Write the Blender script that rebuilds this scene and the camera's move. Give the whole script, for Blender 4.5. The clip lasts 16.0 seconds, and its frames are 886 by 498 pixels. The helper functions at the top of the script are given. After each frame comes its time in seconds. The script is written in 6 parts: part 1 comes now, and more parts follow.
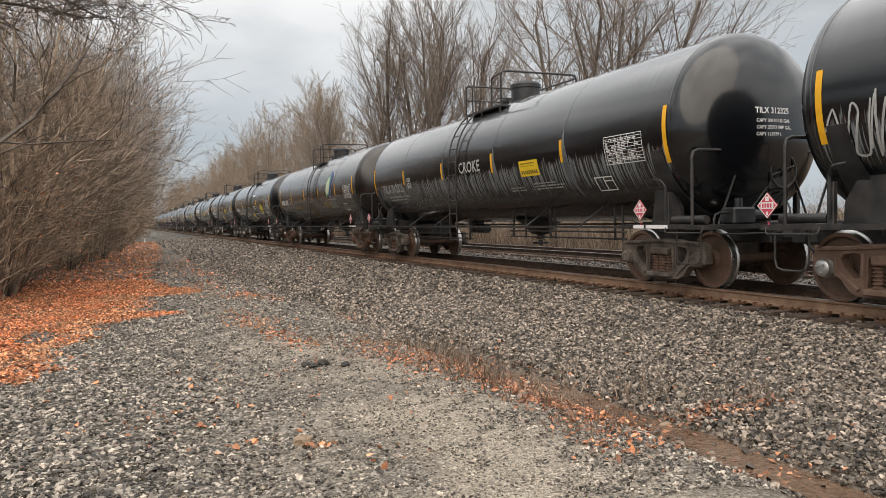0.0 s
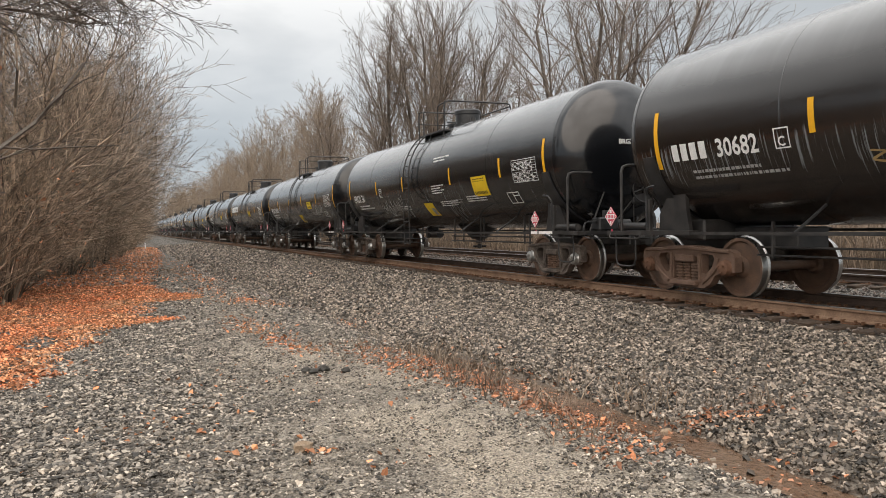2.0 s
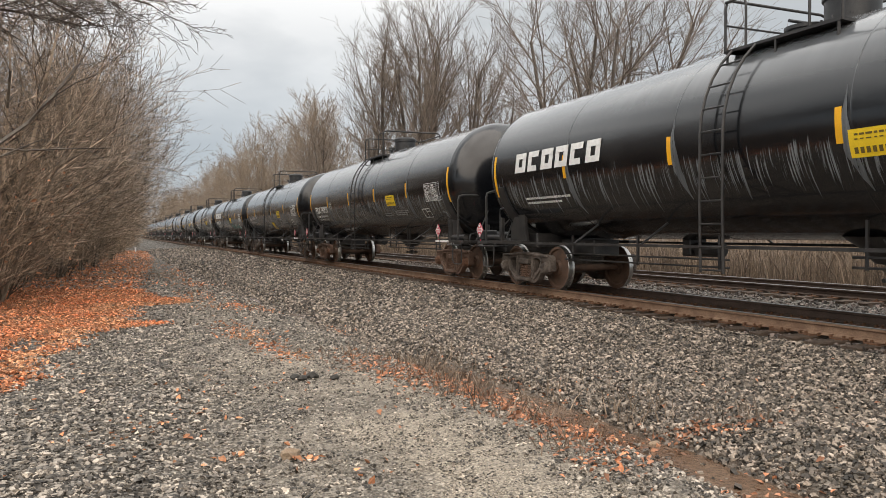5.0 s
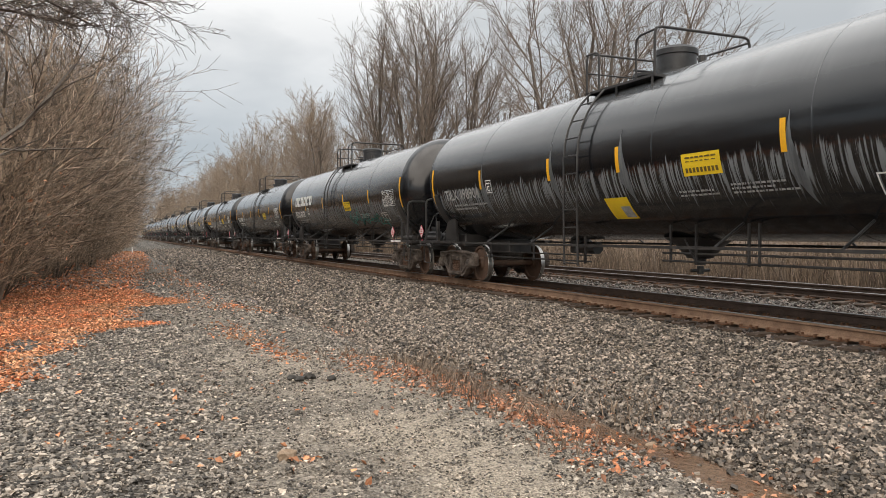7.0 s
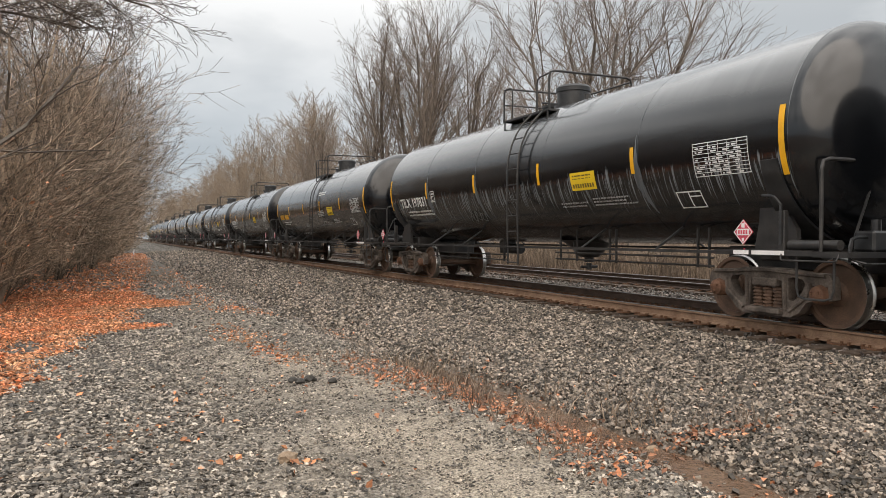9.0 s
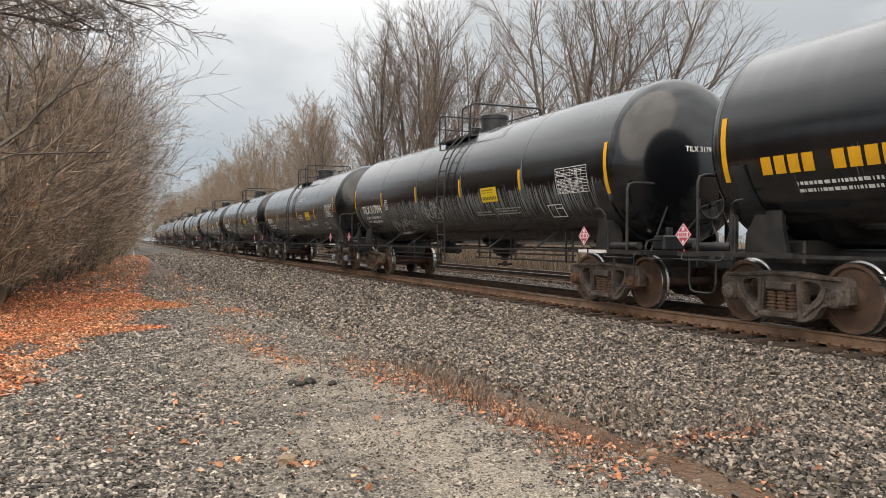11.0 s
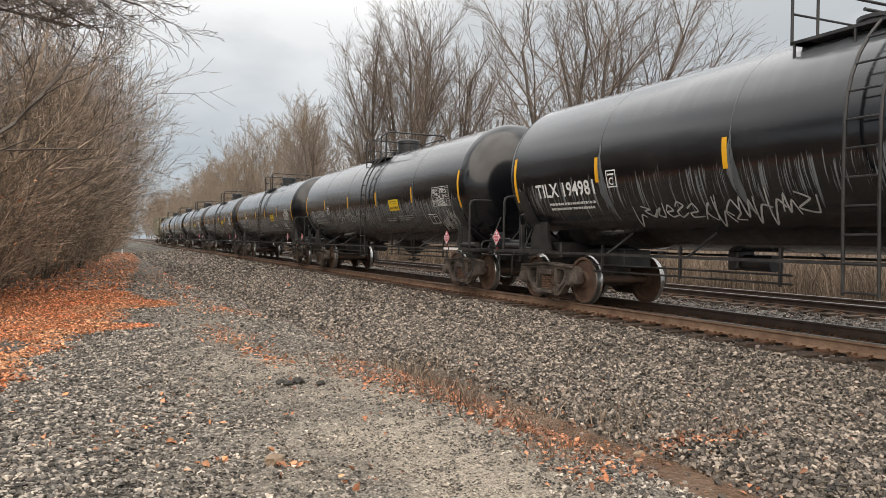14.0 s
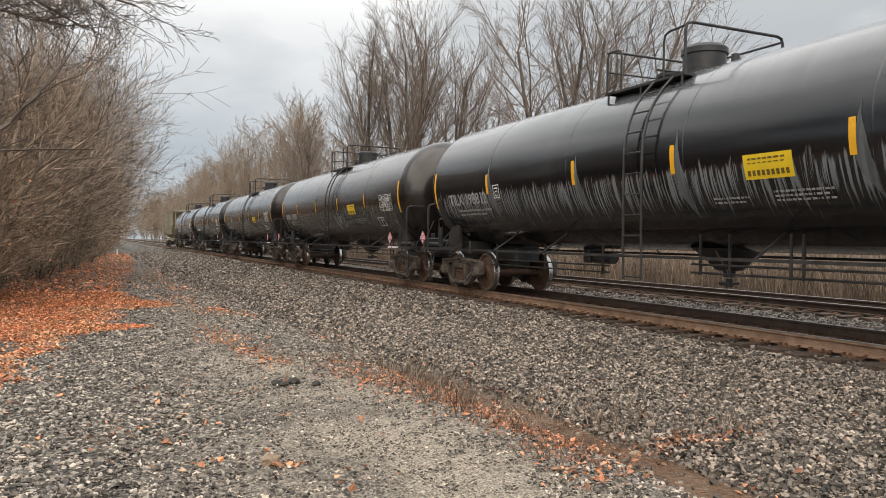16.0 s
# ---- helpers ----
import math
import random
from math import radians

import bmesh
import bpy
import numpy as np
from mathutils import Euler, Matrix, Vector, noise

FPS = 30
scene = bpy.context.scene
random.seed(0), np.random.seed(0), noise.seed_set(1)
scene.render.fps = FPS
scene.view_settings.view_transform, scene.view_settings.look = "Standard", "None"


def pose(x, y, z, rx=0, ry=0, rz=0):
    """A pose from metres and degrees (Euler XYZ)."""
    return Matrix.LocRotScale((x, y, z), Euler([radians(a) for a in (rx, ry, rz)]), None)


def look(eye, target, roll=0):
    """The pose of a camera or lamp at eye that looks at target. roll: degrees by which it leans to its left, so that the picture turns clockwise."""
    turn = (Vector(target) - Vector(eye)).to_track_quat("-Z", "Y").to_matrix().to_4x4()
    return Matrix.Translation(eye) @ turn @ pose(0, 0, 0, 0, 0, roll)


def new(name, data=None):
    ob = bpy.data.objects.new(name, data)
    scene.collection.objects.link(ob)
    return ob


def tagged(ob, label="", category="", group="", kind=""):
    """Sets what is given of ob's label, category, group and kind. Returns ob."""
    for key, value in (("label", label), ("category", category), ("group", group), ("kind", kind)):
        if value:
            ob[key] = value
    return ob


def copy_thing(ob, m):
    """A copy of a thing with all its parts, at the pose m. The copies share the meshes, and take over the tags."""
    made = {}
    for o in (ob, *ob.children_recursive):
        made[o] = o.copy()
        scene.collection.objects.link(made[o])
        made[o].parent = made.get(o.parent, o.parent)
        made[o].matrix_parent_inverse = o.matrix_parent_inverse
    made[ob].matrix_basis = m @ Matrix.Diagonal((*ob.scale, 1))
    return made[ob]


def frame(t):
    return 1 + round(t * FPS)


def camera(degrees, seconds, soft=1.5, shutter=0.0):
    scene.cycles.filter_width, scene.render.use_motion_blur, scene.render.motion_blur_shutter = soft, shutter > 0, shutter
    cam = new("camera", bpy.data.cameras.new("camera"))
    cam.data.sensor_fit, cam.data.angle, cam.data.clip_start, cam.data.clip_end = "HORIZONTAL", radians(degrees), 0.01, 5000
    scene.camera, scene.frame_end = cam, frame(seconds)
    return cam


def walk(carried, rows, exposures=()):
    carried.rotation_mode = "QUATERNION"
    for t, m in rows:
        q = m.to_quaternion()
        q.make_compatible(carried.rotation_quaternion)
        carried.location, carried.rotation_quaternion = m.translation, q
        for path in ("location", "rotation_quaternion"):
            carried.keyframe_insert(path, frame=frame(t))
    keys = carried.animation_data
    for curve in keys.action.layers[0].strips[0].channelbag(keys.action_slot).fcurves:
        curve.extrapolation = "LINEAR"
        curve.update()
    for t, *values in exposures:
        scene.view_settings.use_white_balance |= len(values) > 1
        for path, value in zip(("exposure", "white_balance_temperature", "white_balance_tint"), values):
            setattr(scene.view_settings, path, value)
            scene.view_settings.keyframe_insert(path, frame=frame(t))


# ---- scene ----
cam = camera(60.42, 16.0, soft=0.6)

# ------------------------------------------------------------------ camera
EYE = Vector((0.0, 0.0, 1.184))
# seconds, turn to the right of the track's direction, pitch, roll (degrees)
AIM = [
    (0.0, 22.634, -2.228, -1.181),
    (1.0, 22.629, -2.018, -1.185),
    (1.5, 22.626, -1.883, -1.167),
    (2.0, 22.599, -1.785, -1.106),
    (2.5, 22.598, -1.729, -1.043),
    (3.0, 22.641, -1.669, -0.861),
    (3.5, 22.738, -1.560, -0.641),
    (4.0, 22.893, -1.381, -0.394),
    (6.5, 23.483, -1.025, 0.060),
    (7.0, 23.460, -1.071, 0.003),
    (8.0, 23.440, -1.016, 0.032),
    (8.5, 23.414, -0.927, 0.126),
    (9.0, 23.363, -0.865, 0.138),
    (11.5, 23.404, -0.663, 0.283),
    (12.0, 23.520, -0.724, 0.323),
    (12.5, 23.661, -0.755, 0.434),
    (13.0, 23.813, -0.737, 0.595),
    (13.5, 23.972, -0.679, 0.747),
    (14.0, 24.114, -0.612, 0.826),
    (14.5, 24.207, -0.595, 0.823),
    (15.0, 24.277, -0.618, 0.801),
    (15.5, 24.371, -0.615, 0.811),
    (16.0, 24.430, -0.578, 0.813),]


def aim(yaw, pitch, roll):
    y, p = radians(yaw), radians(pitch)
    way = Vector((math.sin(y) * math.cos(p), math.cos(y) * math.cos(p), math.sin(p)))
    return look(EYE, EYE + way, roll)


walk(cam, [(t, aim(y, p, r)) for t, y, p, r in AIM])

# ------------------------------------------------------------------ light
scene.view_settings.exposure = 0.12
world = bpy.data.worlds.new("overcast_sky")
scene.world = world
world.use_nodes = True
wn, wl = world.node_tree.nodes, world.node_tree.links
bg = wn["Background"]
sky = wn.new("ShaderNodeTexSky")
sky.sky_type, sky.sun_disc = "NISHITA", False
sky.sun_elevation, sky.sun_rotation = radians(38), radians(200)
coord = wn.new("ShaderNodeTexCoord")
mapping = wn.new("ShaderNodeMapping")
mapping.inputs["Scale"].default_value = (1.0, 1.0, 2.6)
cloud = wn.new("ShaderNodeTexNoise")
cloud.inputs["Scale"].default_value, cloud.inputs["Detail"].default_value = 2.3, 6
cloud.inputs["Roughness"].default_value = 0.5
ramp = wn.new("ShaderNodeValToRGB")
ramp.color_ramp.elements[0].position, ramp.color_ramp.elements[0].color = 0.38, (5.3, 5.45, 5.5, 1)
ramp.color_ramp.elements[1].position, ramp.color_ramp.elements[1].color = 0.60, (9.6, 9.5, 9.3, 1)
# the cloud deck is darker and bluer towards the horizon
split = wn.new("ShaderNodeSeparateXYZ")
low = wn.new("ShaderNodeMapRange")
low.inputs["From Min"].default_value, low.inputs["From Max"].default_value = 0.0, 0.32
low.inputs["To Min"].default_value, low.inputs["To Max"].default_value = 0.0, 1.0
lowcol = wn.new("ShaderNodeMix")
lowcol.data_type = "RGBA"
lowcol.inputs[6].default_value = (4.2, 4.75, 5.3, 1)
over = wn.new("ShaderNodeMix")
over.data_type = "RGBA"
over.inputs[0].default_value = 0.93
wl.new(coord.outputs["Generated"], mapping.inputs["Vector"])
wl.new(mapping.outputs["Vector"], cloud.inputs["Vector"])
wl.new(cloud.outputs["Fac"], ramp.inputs["Fac"])
wl.new(coord.outputs["Generated"], split.inputs[0])
wl.new(split.outputs["Z"], low.inputs["Value"])
wl.new(low.outputs["Result"], lowcol.inputs[0])
wl.new(ramp.outputs["Color"], lowcol.inputs[7])
wl.new(sky.outputs["Color"], over.inputs[6])
# an overcast sky is brightest overhead
high = wn.new("ShaderNodeMapRange")
high.inputs["From Min"].default_value, high.inputs["From Max"].default_value = 0.25, 0.9
high.inputs["To Min"].default_value, high.inputs["To Max"].default_value = 1.0, 2.1
wl.new(split.outputs["Z"], high.inputs["Value"])
lift = wn.new("ShaderNodeVectorMath")
lift.operation = "SCALE"
wl.new(lowcol.outputs[2], lift.inputs[0])
wl.new(high.outputs["Result"], lift.inputs["Scale"])
wl.new(lift.outputs[0], over.inputs[7])
wl.new(over.outputs[2], bg.inputs["Color"])
bg.inputs["Strength"].default_value = 0.1
sun = new("sun", bpy.data.lights.new("sun", "SUN"))
sun.data.energy, sun.data.angle, sun.data.color = 1.7, radians(85), (1.0, 0.83, 0.66)
sun.matrix_world = look((0, 0, 60), (26, 50, 0))

# ------------------------------------------------------------------ materials


def mat(name, color, rough=0.6, metal=0.0, var=0.35, scale=6.0, bump=0.0, bump_scale=60.0, color2=None,
        island=0.0, coat=0.0, stretch=(1, 1, 1), world_space=False):
    """A surface with variation at two scales, and grain."""
    m = bpy.data.materials.new(name)
    m.use_nodes = True
    nt = m.node_tree
    n, l = nt.nodes, nt.links
    b = n["Principled BSDF"]
    tc = n.new("ShaderNodeTexCoord")
    mp = n.new("ShaderNodeMapping")
    mp.inputs["Scale"].default_value = stretch
    if world_space:
        geo = n.new("ShaderNodeNewGeometry")
        l.new(geo.outputs["Position"], mp.inputs["Vector"])
    else:
        l.new(tc.outputs["Object"], mp.inputs["Vector"])
    big = n.new("ShaderNodeTexNoise")
    big.inputs["Scale"].default_value, big.inputs["Detail"].default_value = scale, 6
    fine = n.new("ShaderNodeTexNoise")
    fine.inputs["Scale"].default_value, fine.inputs["Detail"].default_value = bump_scale, 4
    l.new(mp.outputs[0], big.inputs["Vector"])
    l.new(mp.outputs[0], fine.inputs["Vector"])
    c2 = color2 or tuple(c * (1 - var) for c in color)
    mix = n.new("ShaderNodeMix")
    mix.data_type = "RGBA"
    mix.inputs[6].default_value, mix.inputs[7].default_value = (*color, 1), (*c2, 1)
    mr = n.new("ShaderNodeMapRange")
    mr.inputs["From Min"].default_value, mr.inputs["From Max"].default_value = 0.35, 0.65
    l.new(big.outputs["Fac"], mr.inputs["Value"])
    l.new(mr.outputs[0], mix.inputs[0])
    hsv = n.new("ShaderNodeHueSaturation")
    l.new(mix.outputs[2], hsv.inputs["Color"])
    val = n.new("ShaderNodeMapRange")
    val.inputs["From Min"].default_value, val.inputs["From Max"].default_value = 0.3, 0.7
    val.inputs["To Min"].default_value, val.inputs["To Max"].default_value = 1 - var * 0.6, 1 + var * 0.6
    l.new(fine.outputs["Fac"], val.inputs["Value"])
    last = val.outputs[0]
    if island:
        geo2 = n.new("ShaderNodeNewGeometry")
        mi = n.new("ShaderNodeMapRange")
        mi.inputs["To Min"].default_value, mi.inputs["To Max"].default_value = 1 - island * 0.9, 1 + island * 1.6
        sq = n.new("ShaderNodeMath")
        sq.operation = "POWER"
        sq.inputs[1].default_value = 2.0
        l.new(geo2.outputs["Random Per Island"], sq.inputs[0])
        l.new(sq.outputs[0], mi.inputs["Value"])
        mul = n.new("ShaderNodeMath")
        mul.operation = "MULTIPLY"
        l.new(last, mul.inputs[0])
        l.new(mi.outputs[0], mul.inputs[1])
        last = mul.outputs[0]
    l.new(last, hsv.inputs["Value"])
    l.new(hsv.outputs[0], b.inputs["Base Color"])
    rr = n.new("ShaderNodeMapRange")
    rr.inputs["To Min"].default_value, rr.inputs["To Max"].default_value = max(rough - 0.12, 0.05), min(rough + 0.12, 1)
    l.new(big.outputs["Fac"], rr.inputs["Value"])
    l.new(rr.outputs[0], b.inputs["Roughness"])
    b.inputs["Metallic"].default_value = metal
    if coat:
        b.inputs["Coat Weight"].default_value = coat
    if bump:
        bp = n.new("ShaderNodeBump")
        bp.inputs["Strength"].default_value, bp.inputs["Distance"].default_value = bump, 0.02
        l.new(fine.outputs["Fac"], bp.inputs["Height"])
        l.new(bp.outputs[0], b.inputs["Normal"])
    return m


def tank_paint(name, streak, sheen_dust=0.42, base=(0.005, 0.0058, 0.0075), rough=0.14, shift=0.0):
    """Glossy black tank paint with washed vertical streaks on the belly, and sky sheen and dust painted on the top."""
    m = bpy.data.materials.new(name)
    m.use_nodes = True
    n, l = m.node_tree.nodes, m.node_tree.links
    b = n["Principled BSDF"]
    tc = n.new("ShaderNodeTexCoord")
    sep = n.new("ShaderNodeSeparateXYZ")
    l.new(tc.outputs["Object"], sep.inputs[0])
    mp = n.new("ShaderNodeMapping")
    mp.inputs["Scale"].default_value = (0.4, 13.0, 0.4)
    mp.inputs["Location"].default_value = (shift, shift * 3, shift)
    warp = n.new("ShaderNodeTexNoise")
    warp.inputs["Scale"].default_value = 1.3
    l.new(tc.outputs["Object"], warp.inputs["Vector"])
    addv = n.new("ShaderNodeVectorMath")
    addv.operation = "MULTIPLY_ADD"
    addv.inputs[1].default_value = (0.0, 0.06, 0.0)
    l.new(warp.outputs["Color"], addv.inputs[0])
    l.new(tc.outputs["Object"], addv.inputs[2])
    l.new(addv.outputs[0], mp.inputs["Vector"])
    st = n.new("ShaderNodeTexNoise")
    st.inputs["Scale"].default_value, st.inputs["Detail"].default_value, st.inputs["Roughness"].default_value = 1.7, 7, 0.62
    l.new(mp.outputs[0], st.inputs["Vector"])
    # height of each streak's end wanders along the car
    edge = n.new("ShaderNodeTexNoise")
    edge.noise_dimensions = "1D"
    edge.inputs["Scale"].default_value, edge.inputs["Detail"].default_value = 5.0, 9
    edge.inputs["Roughness"].default_value = 0.75
    l.new(sep.outputs["Y"], edge.inputs["W"])
    zz = n.new("ShaderNodeMath")
    zz.operation = "MULTIPLY_ADD"
    zz.inputs[1].default_value = -0.75
    l.new(edge.outputs["Fac"], zz.inputs[0])
    l.new(sep.outputs["Z"], zz.inputs[2])
    hi = n.new("ShaderNodeMapRange")
    hi.inputs["From Min"].default_value, hi.inputs["From Max"].default_value = 1.96, 1.86
    hi.interpolation_type = "SMOOTHSTEP"
    l.new(zz.outputs[0], hi.inputs["Value"])
    lo = n.new("ShaderNodeMapRange")
    lo.inputs["From Min"].default_value, lo.inputs["From Max"].default_value = 0.95, 1.65
    lo.interpolation_type = "SMOOTHSTEP"
    l.new(zz.outputs[0], lo.inputs["Value"])
    band = n.new("ShaderNodeMath")
    band.operation = "MULTIPLY"
    l.new(hi.outputs[0], band.inputs[0])
    l.new(lo.outputs[0], band.inputs[1])
    thr = n.new("ShaderNodeMapRange")
    thr.inputs["From Min"].default_value, thr.inputs["From Max"].default_value = 0.50 - 0.13 * streak, 0.555 - 0.13 * streak
    # the streaks grow thinner and fewer downwards
    few = n.new("ShaderNodeMath")
    few.operation = "MULTIPLY_ADD"
    few.inputs[1].default_value = 0.2
    fall = n.new("ShaderNodeMath")
    fall.operation = "SUBTRACT"
    fall.inputs[1].default_value = 0.34
    l.new(st.outputs["Fac"], fall.inputs[0])
    l.new(lo.outputs[0], few.inputs[0])
    l.new(fall.outputs[0], few.inputs[2])
    l.new(few.outputs[0], thr.inputs["Value"])
    amt = n.new("ShaderNodeMath")
    amt.operation = "MULTIPLY"
    l.new(band.outputs[0], amt.inputs[0])
    l.new(thr.outputs[0], amt.inputs[1])
    # the streaks stop short of the heads
    ay = n.new("ShaderNodeMath")
    ay.operation = "ABSOLUTE"
    l.new(sep.outputs["Y"], ay.inputs[0])
    hm = n.new("ShaderNodeMapRange")
    hm.inputs["From Min"].default_value, hm.inputs["From Max"].default_value = 7.66, 7.6
    l.new(ay.outputs[0], hm.inputs["Value"])
    am2 = n.new("ShaderNodeMath")
    am2.operation = "MULTIPLY"
    l.new(amt.outputs[0], am2.inputs[0])
    l.new(hm.outputs[0], am2.inputs[1])
    amt = am2
    # wide faint run-off stripes over the whole height
    mp2 = n.new("ShaderNodeMapping")
    mp2.inputs["Scale"].default_value = (0.1, 1.6, 0.12)
    mp2.inputs["Location"].default_value = (shift * 2, shift, 0)
    l.new(addv.outputs[0], mp2.inputs["Vector"])
    wide = n.new("ShaderNodeTexNoise")
    wide.inputs["Scale"].default_value, wide.inputs["Detail"].default_value = 1.5, 5
    l.new(mp2.outputs[0], wide.inputs["Vector"])
    wr = n.new("ShaderNodeMapRange")
    wr.inputs["From Min"].default_value, wr.inputs["From Max"].default_value = 0.55, 0.75
    wr.inputs["To Max"].default_value = 0.14
    l.new(wide.outputs["Fac"], wr.inputs["Value"])
    c1 = n.new("ShaderNodeMix")
    c1.data_type = "RGBA"
    c1.inputs[6].default_value = (*base, 1)
    c1.inputs[7].default_value = (0.085, 0.083, 0.08, 1)
    l.new(wr.outputs[0], c1.inputs[0])
    # pale blue-grey rising over the upper half: sky sheen painted in, with some dust
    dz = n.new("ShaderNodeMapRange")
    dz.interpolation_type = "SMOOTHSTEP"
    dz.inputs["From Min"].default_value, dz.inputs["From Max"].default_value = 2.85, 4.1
    dz.inputs["To Max"].default_value = sheen_dust
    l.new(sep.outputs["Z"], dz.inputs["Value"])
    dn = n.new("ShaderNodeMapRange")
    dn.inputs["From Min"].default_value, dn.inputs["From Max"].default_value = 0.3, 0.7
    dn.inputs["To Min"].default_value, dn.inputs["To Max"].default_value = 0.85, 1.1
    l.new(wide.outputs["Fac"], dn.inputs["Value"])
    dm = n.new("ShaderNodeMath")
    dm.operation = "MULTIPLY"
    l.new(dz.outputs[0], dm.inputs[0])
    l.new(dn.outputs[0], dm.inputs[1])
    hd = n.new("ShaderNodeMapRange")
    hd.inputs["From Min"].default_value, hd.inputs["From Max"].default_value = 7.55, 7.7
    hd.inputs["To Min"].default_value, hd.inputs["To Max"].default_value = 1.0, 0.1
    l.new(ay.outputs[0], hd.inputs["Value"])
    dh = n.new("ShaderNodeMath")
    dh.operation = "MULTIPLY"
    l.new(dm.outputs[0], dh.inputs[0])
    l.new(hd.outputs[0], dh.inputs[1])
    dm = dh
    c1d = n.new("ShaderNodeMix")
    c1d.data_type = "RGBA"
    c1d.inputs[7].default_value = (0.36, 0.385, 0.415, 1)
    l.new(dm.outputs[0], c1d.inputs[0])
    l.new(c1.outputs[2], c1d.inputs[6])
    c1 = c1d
    c2 = n.new("ShaderNodeMix")
    c2.data_type = "RGBA"
    c2.inputs[7].default_value = (0.185, 0.2, 0.215, 1)
    l.new(c1.outputs[2], c2.inputs[6])
    l.new(amt.outputs[0], c2.inputs[0])
    l.new(c2.outputs[2], b.inputs["Base Color"])
    rr = n.new("ShaderNodeMapRange")
    rr.inputs["To Min"].default_value, rr.inputs["To Max"].default_value = rough, 0.55
    l.new(amt.outputs[0], rr.inputs["Value"])
    rn = n.new("ShaderNodeMath")
    rn.operation = "MULTIPLY_ADD"
    rn.inputs[1].default_value = 0.08
    l.new(wide.outputs["Fac"], rn.inputs[0])
    l.new(rr.outputs[0], rn.inputs[2])
    l.new(rn.outputs[0], b.inputs["Roughness"])
    b.inputs["IOR"].default_value = 1.5
    b.inputs["Coat Weight"].default_value, b.inputs["Coat Roughness"].default_value = 0.5, 0.09
    bp = n.new("ShaderNodeBump")
    bp.inputs["Strength"].default_value, bp.inputs["Distance"].default_value = 0.06, 0.05
    dent = n.new("ShaderNodeTexNoise")
    dent.inputs["Scale"].default_value = 0.9
    l.new(tc.outputs["Object"], dent.inputs["Vector"])
    l.new(dent.outputs["Fac"], bp.inputs["Height"])
    l.new(bp.outputs[0], b.inputs["Normal"])
    return m


def ground_mat():
    """Grey crushed stone with paler, trodden sandy patches on the path and brown mud in the ditch."""
    m = bpy.data.materials.new("gravel_ground")
    m.use_nodes = True
    n, l = m.node_tree.nodes, m.node_tree.links
    b = n["Principled BSDF"]
    geo = n.new("ShaderNodeNewGeometry")
    v1 = n.new("ShaderNodeTexVoronoi")
    v1.inputs["Scale"].default_value = 34
    v2 = n.new("ShaderNodeTexVoronoi")
    v2.inputs["Scale"].default_value = 90
    for v in (v1, v2):
        l.new(geo.outputs["Position"], v.inputs["Vector"])
    bw = n.new("ShaderNodeSeparateColor")
    l.new(v1.outputs["Color"], bw.inputs[0])
    ramp = n.new("ShaderNodeValToRGB")
    e = ramp.color_ramp.elements
    e[0].position, e[0].color = 0.0, (0.012, 0.0105, 0.009, 1)
    e[1].position, e[1].color = 1.0, (0.34, 0.312, 0.27, 1)
    mid = e.new(0.55)
    mid.color = (0.065, 0.057, 0.048, 1)
    l.new(bw.outputs[0], ramp.inputs[0])
    sand = n.new("ShaderNodeTexNoise")
    sand.inputs["Scale"].default_value, sand.inputs["Detail"].default_value = 0.55, 6
    l.new(geo.outputs["Position"], sand.inputs["Vector"])
    attr = n.new("ShaderNodeVertexColor")
    attr.layer_name = "soil"
    sc = n.new("ShaderNodeSeparateColor")
    l.new(attr.outputs["Color"], sc.inputs[0])
    sm = n.new("ShaderNodeMapRange")
    sm.inputs["From Min"].default_value, sm.inputs["From Max"].default_value = 0.34, 0.54
    l.new(sand.outputs["Fac"], sm.inputs["Value"])
    pm = n.new("ShaderNodeMath")
    pm.operation = "MULTIPLY"
    l.new(sm.outputs[0], pm.inputs[0])
    l.new(sc.outputs[0], pm.inputs[1])
    grain = n.new("ShaderNodeTexNoise")
    grain.inputs["Scale"].default_value, grain.inputs["Detail"].default_value = 45, 5
    l.new(geo.outputs["Position"], grain.inputs["Vector"])
    sandc = n.new("ShaderNodeMix")
    sandc.data_type = "RGBA"
    sandc.inputs[6].default_value, sandc.inputs[7].default_value = (0.14, 0.117, 0.09, 1), (0.58, 0.505, 0.405, 1)
    speck = n.new("ShaderNodeSeparateColor")
    l.new(v2.outputs["Color"], speck.inputs[0])
    both = n.new("ShaderNodeMath")
    both.operation = "MULTIPLY"
    l.new(speck.outputs[0], both.inputs[0])
    l.new(grain.outputs["Fac"], both.inputs[1])
    twice = n.new("ShaderNodeMath")
    twice.operation = "MULTIPLY"
    twice.inputs[1].default_value = 1.9
    l.new(both.outputs[0], twice.inputs[0])
    l.new(twice.outputs[0], sandc.inputs[0])
    m1 = n.new("ShaderNodeMix")
    m1.data_type = "RGBA"
    l.new(pm.outputs[0], m1.inputs[0])
    l.new(ramp.outputs[0], m1.inputs[6])
    l.new(sandc.outputs[2], m1.inputs[7])
    mud = n.new("ShaderNodeMix")
    mud.data_type = "RGBA"
    mud.inputs[6].default_value, mud.inputs[7].default_value = (0.075, 0.05, 0.033, 1), (0.16, 0.11, 0.075, 1)
    l.new(grain.outputs["Fac"], mud.inputs[0])
    m2 = n.new("ShaderNodeMix")
    m2.data_type = "RGBA"
    l.new(sc.outputs[1], m2.inputs[0])
    l.new(m1.outputs[2], m2.inputs[6])
    l.new(mud.outputs[2], m2.inputs[7])
    l.new(m2.outputs[2], b.inputs["Base Color"])
    b.inputs["Roughness"].default_value = 0.85
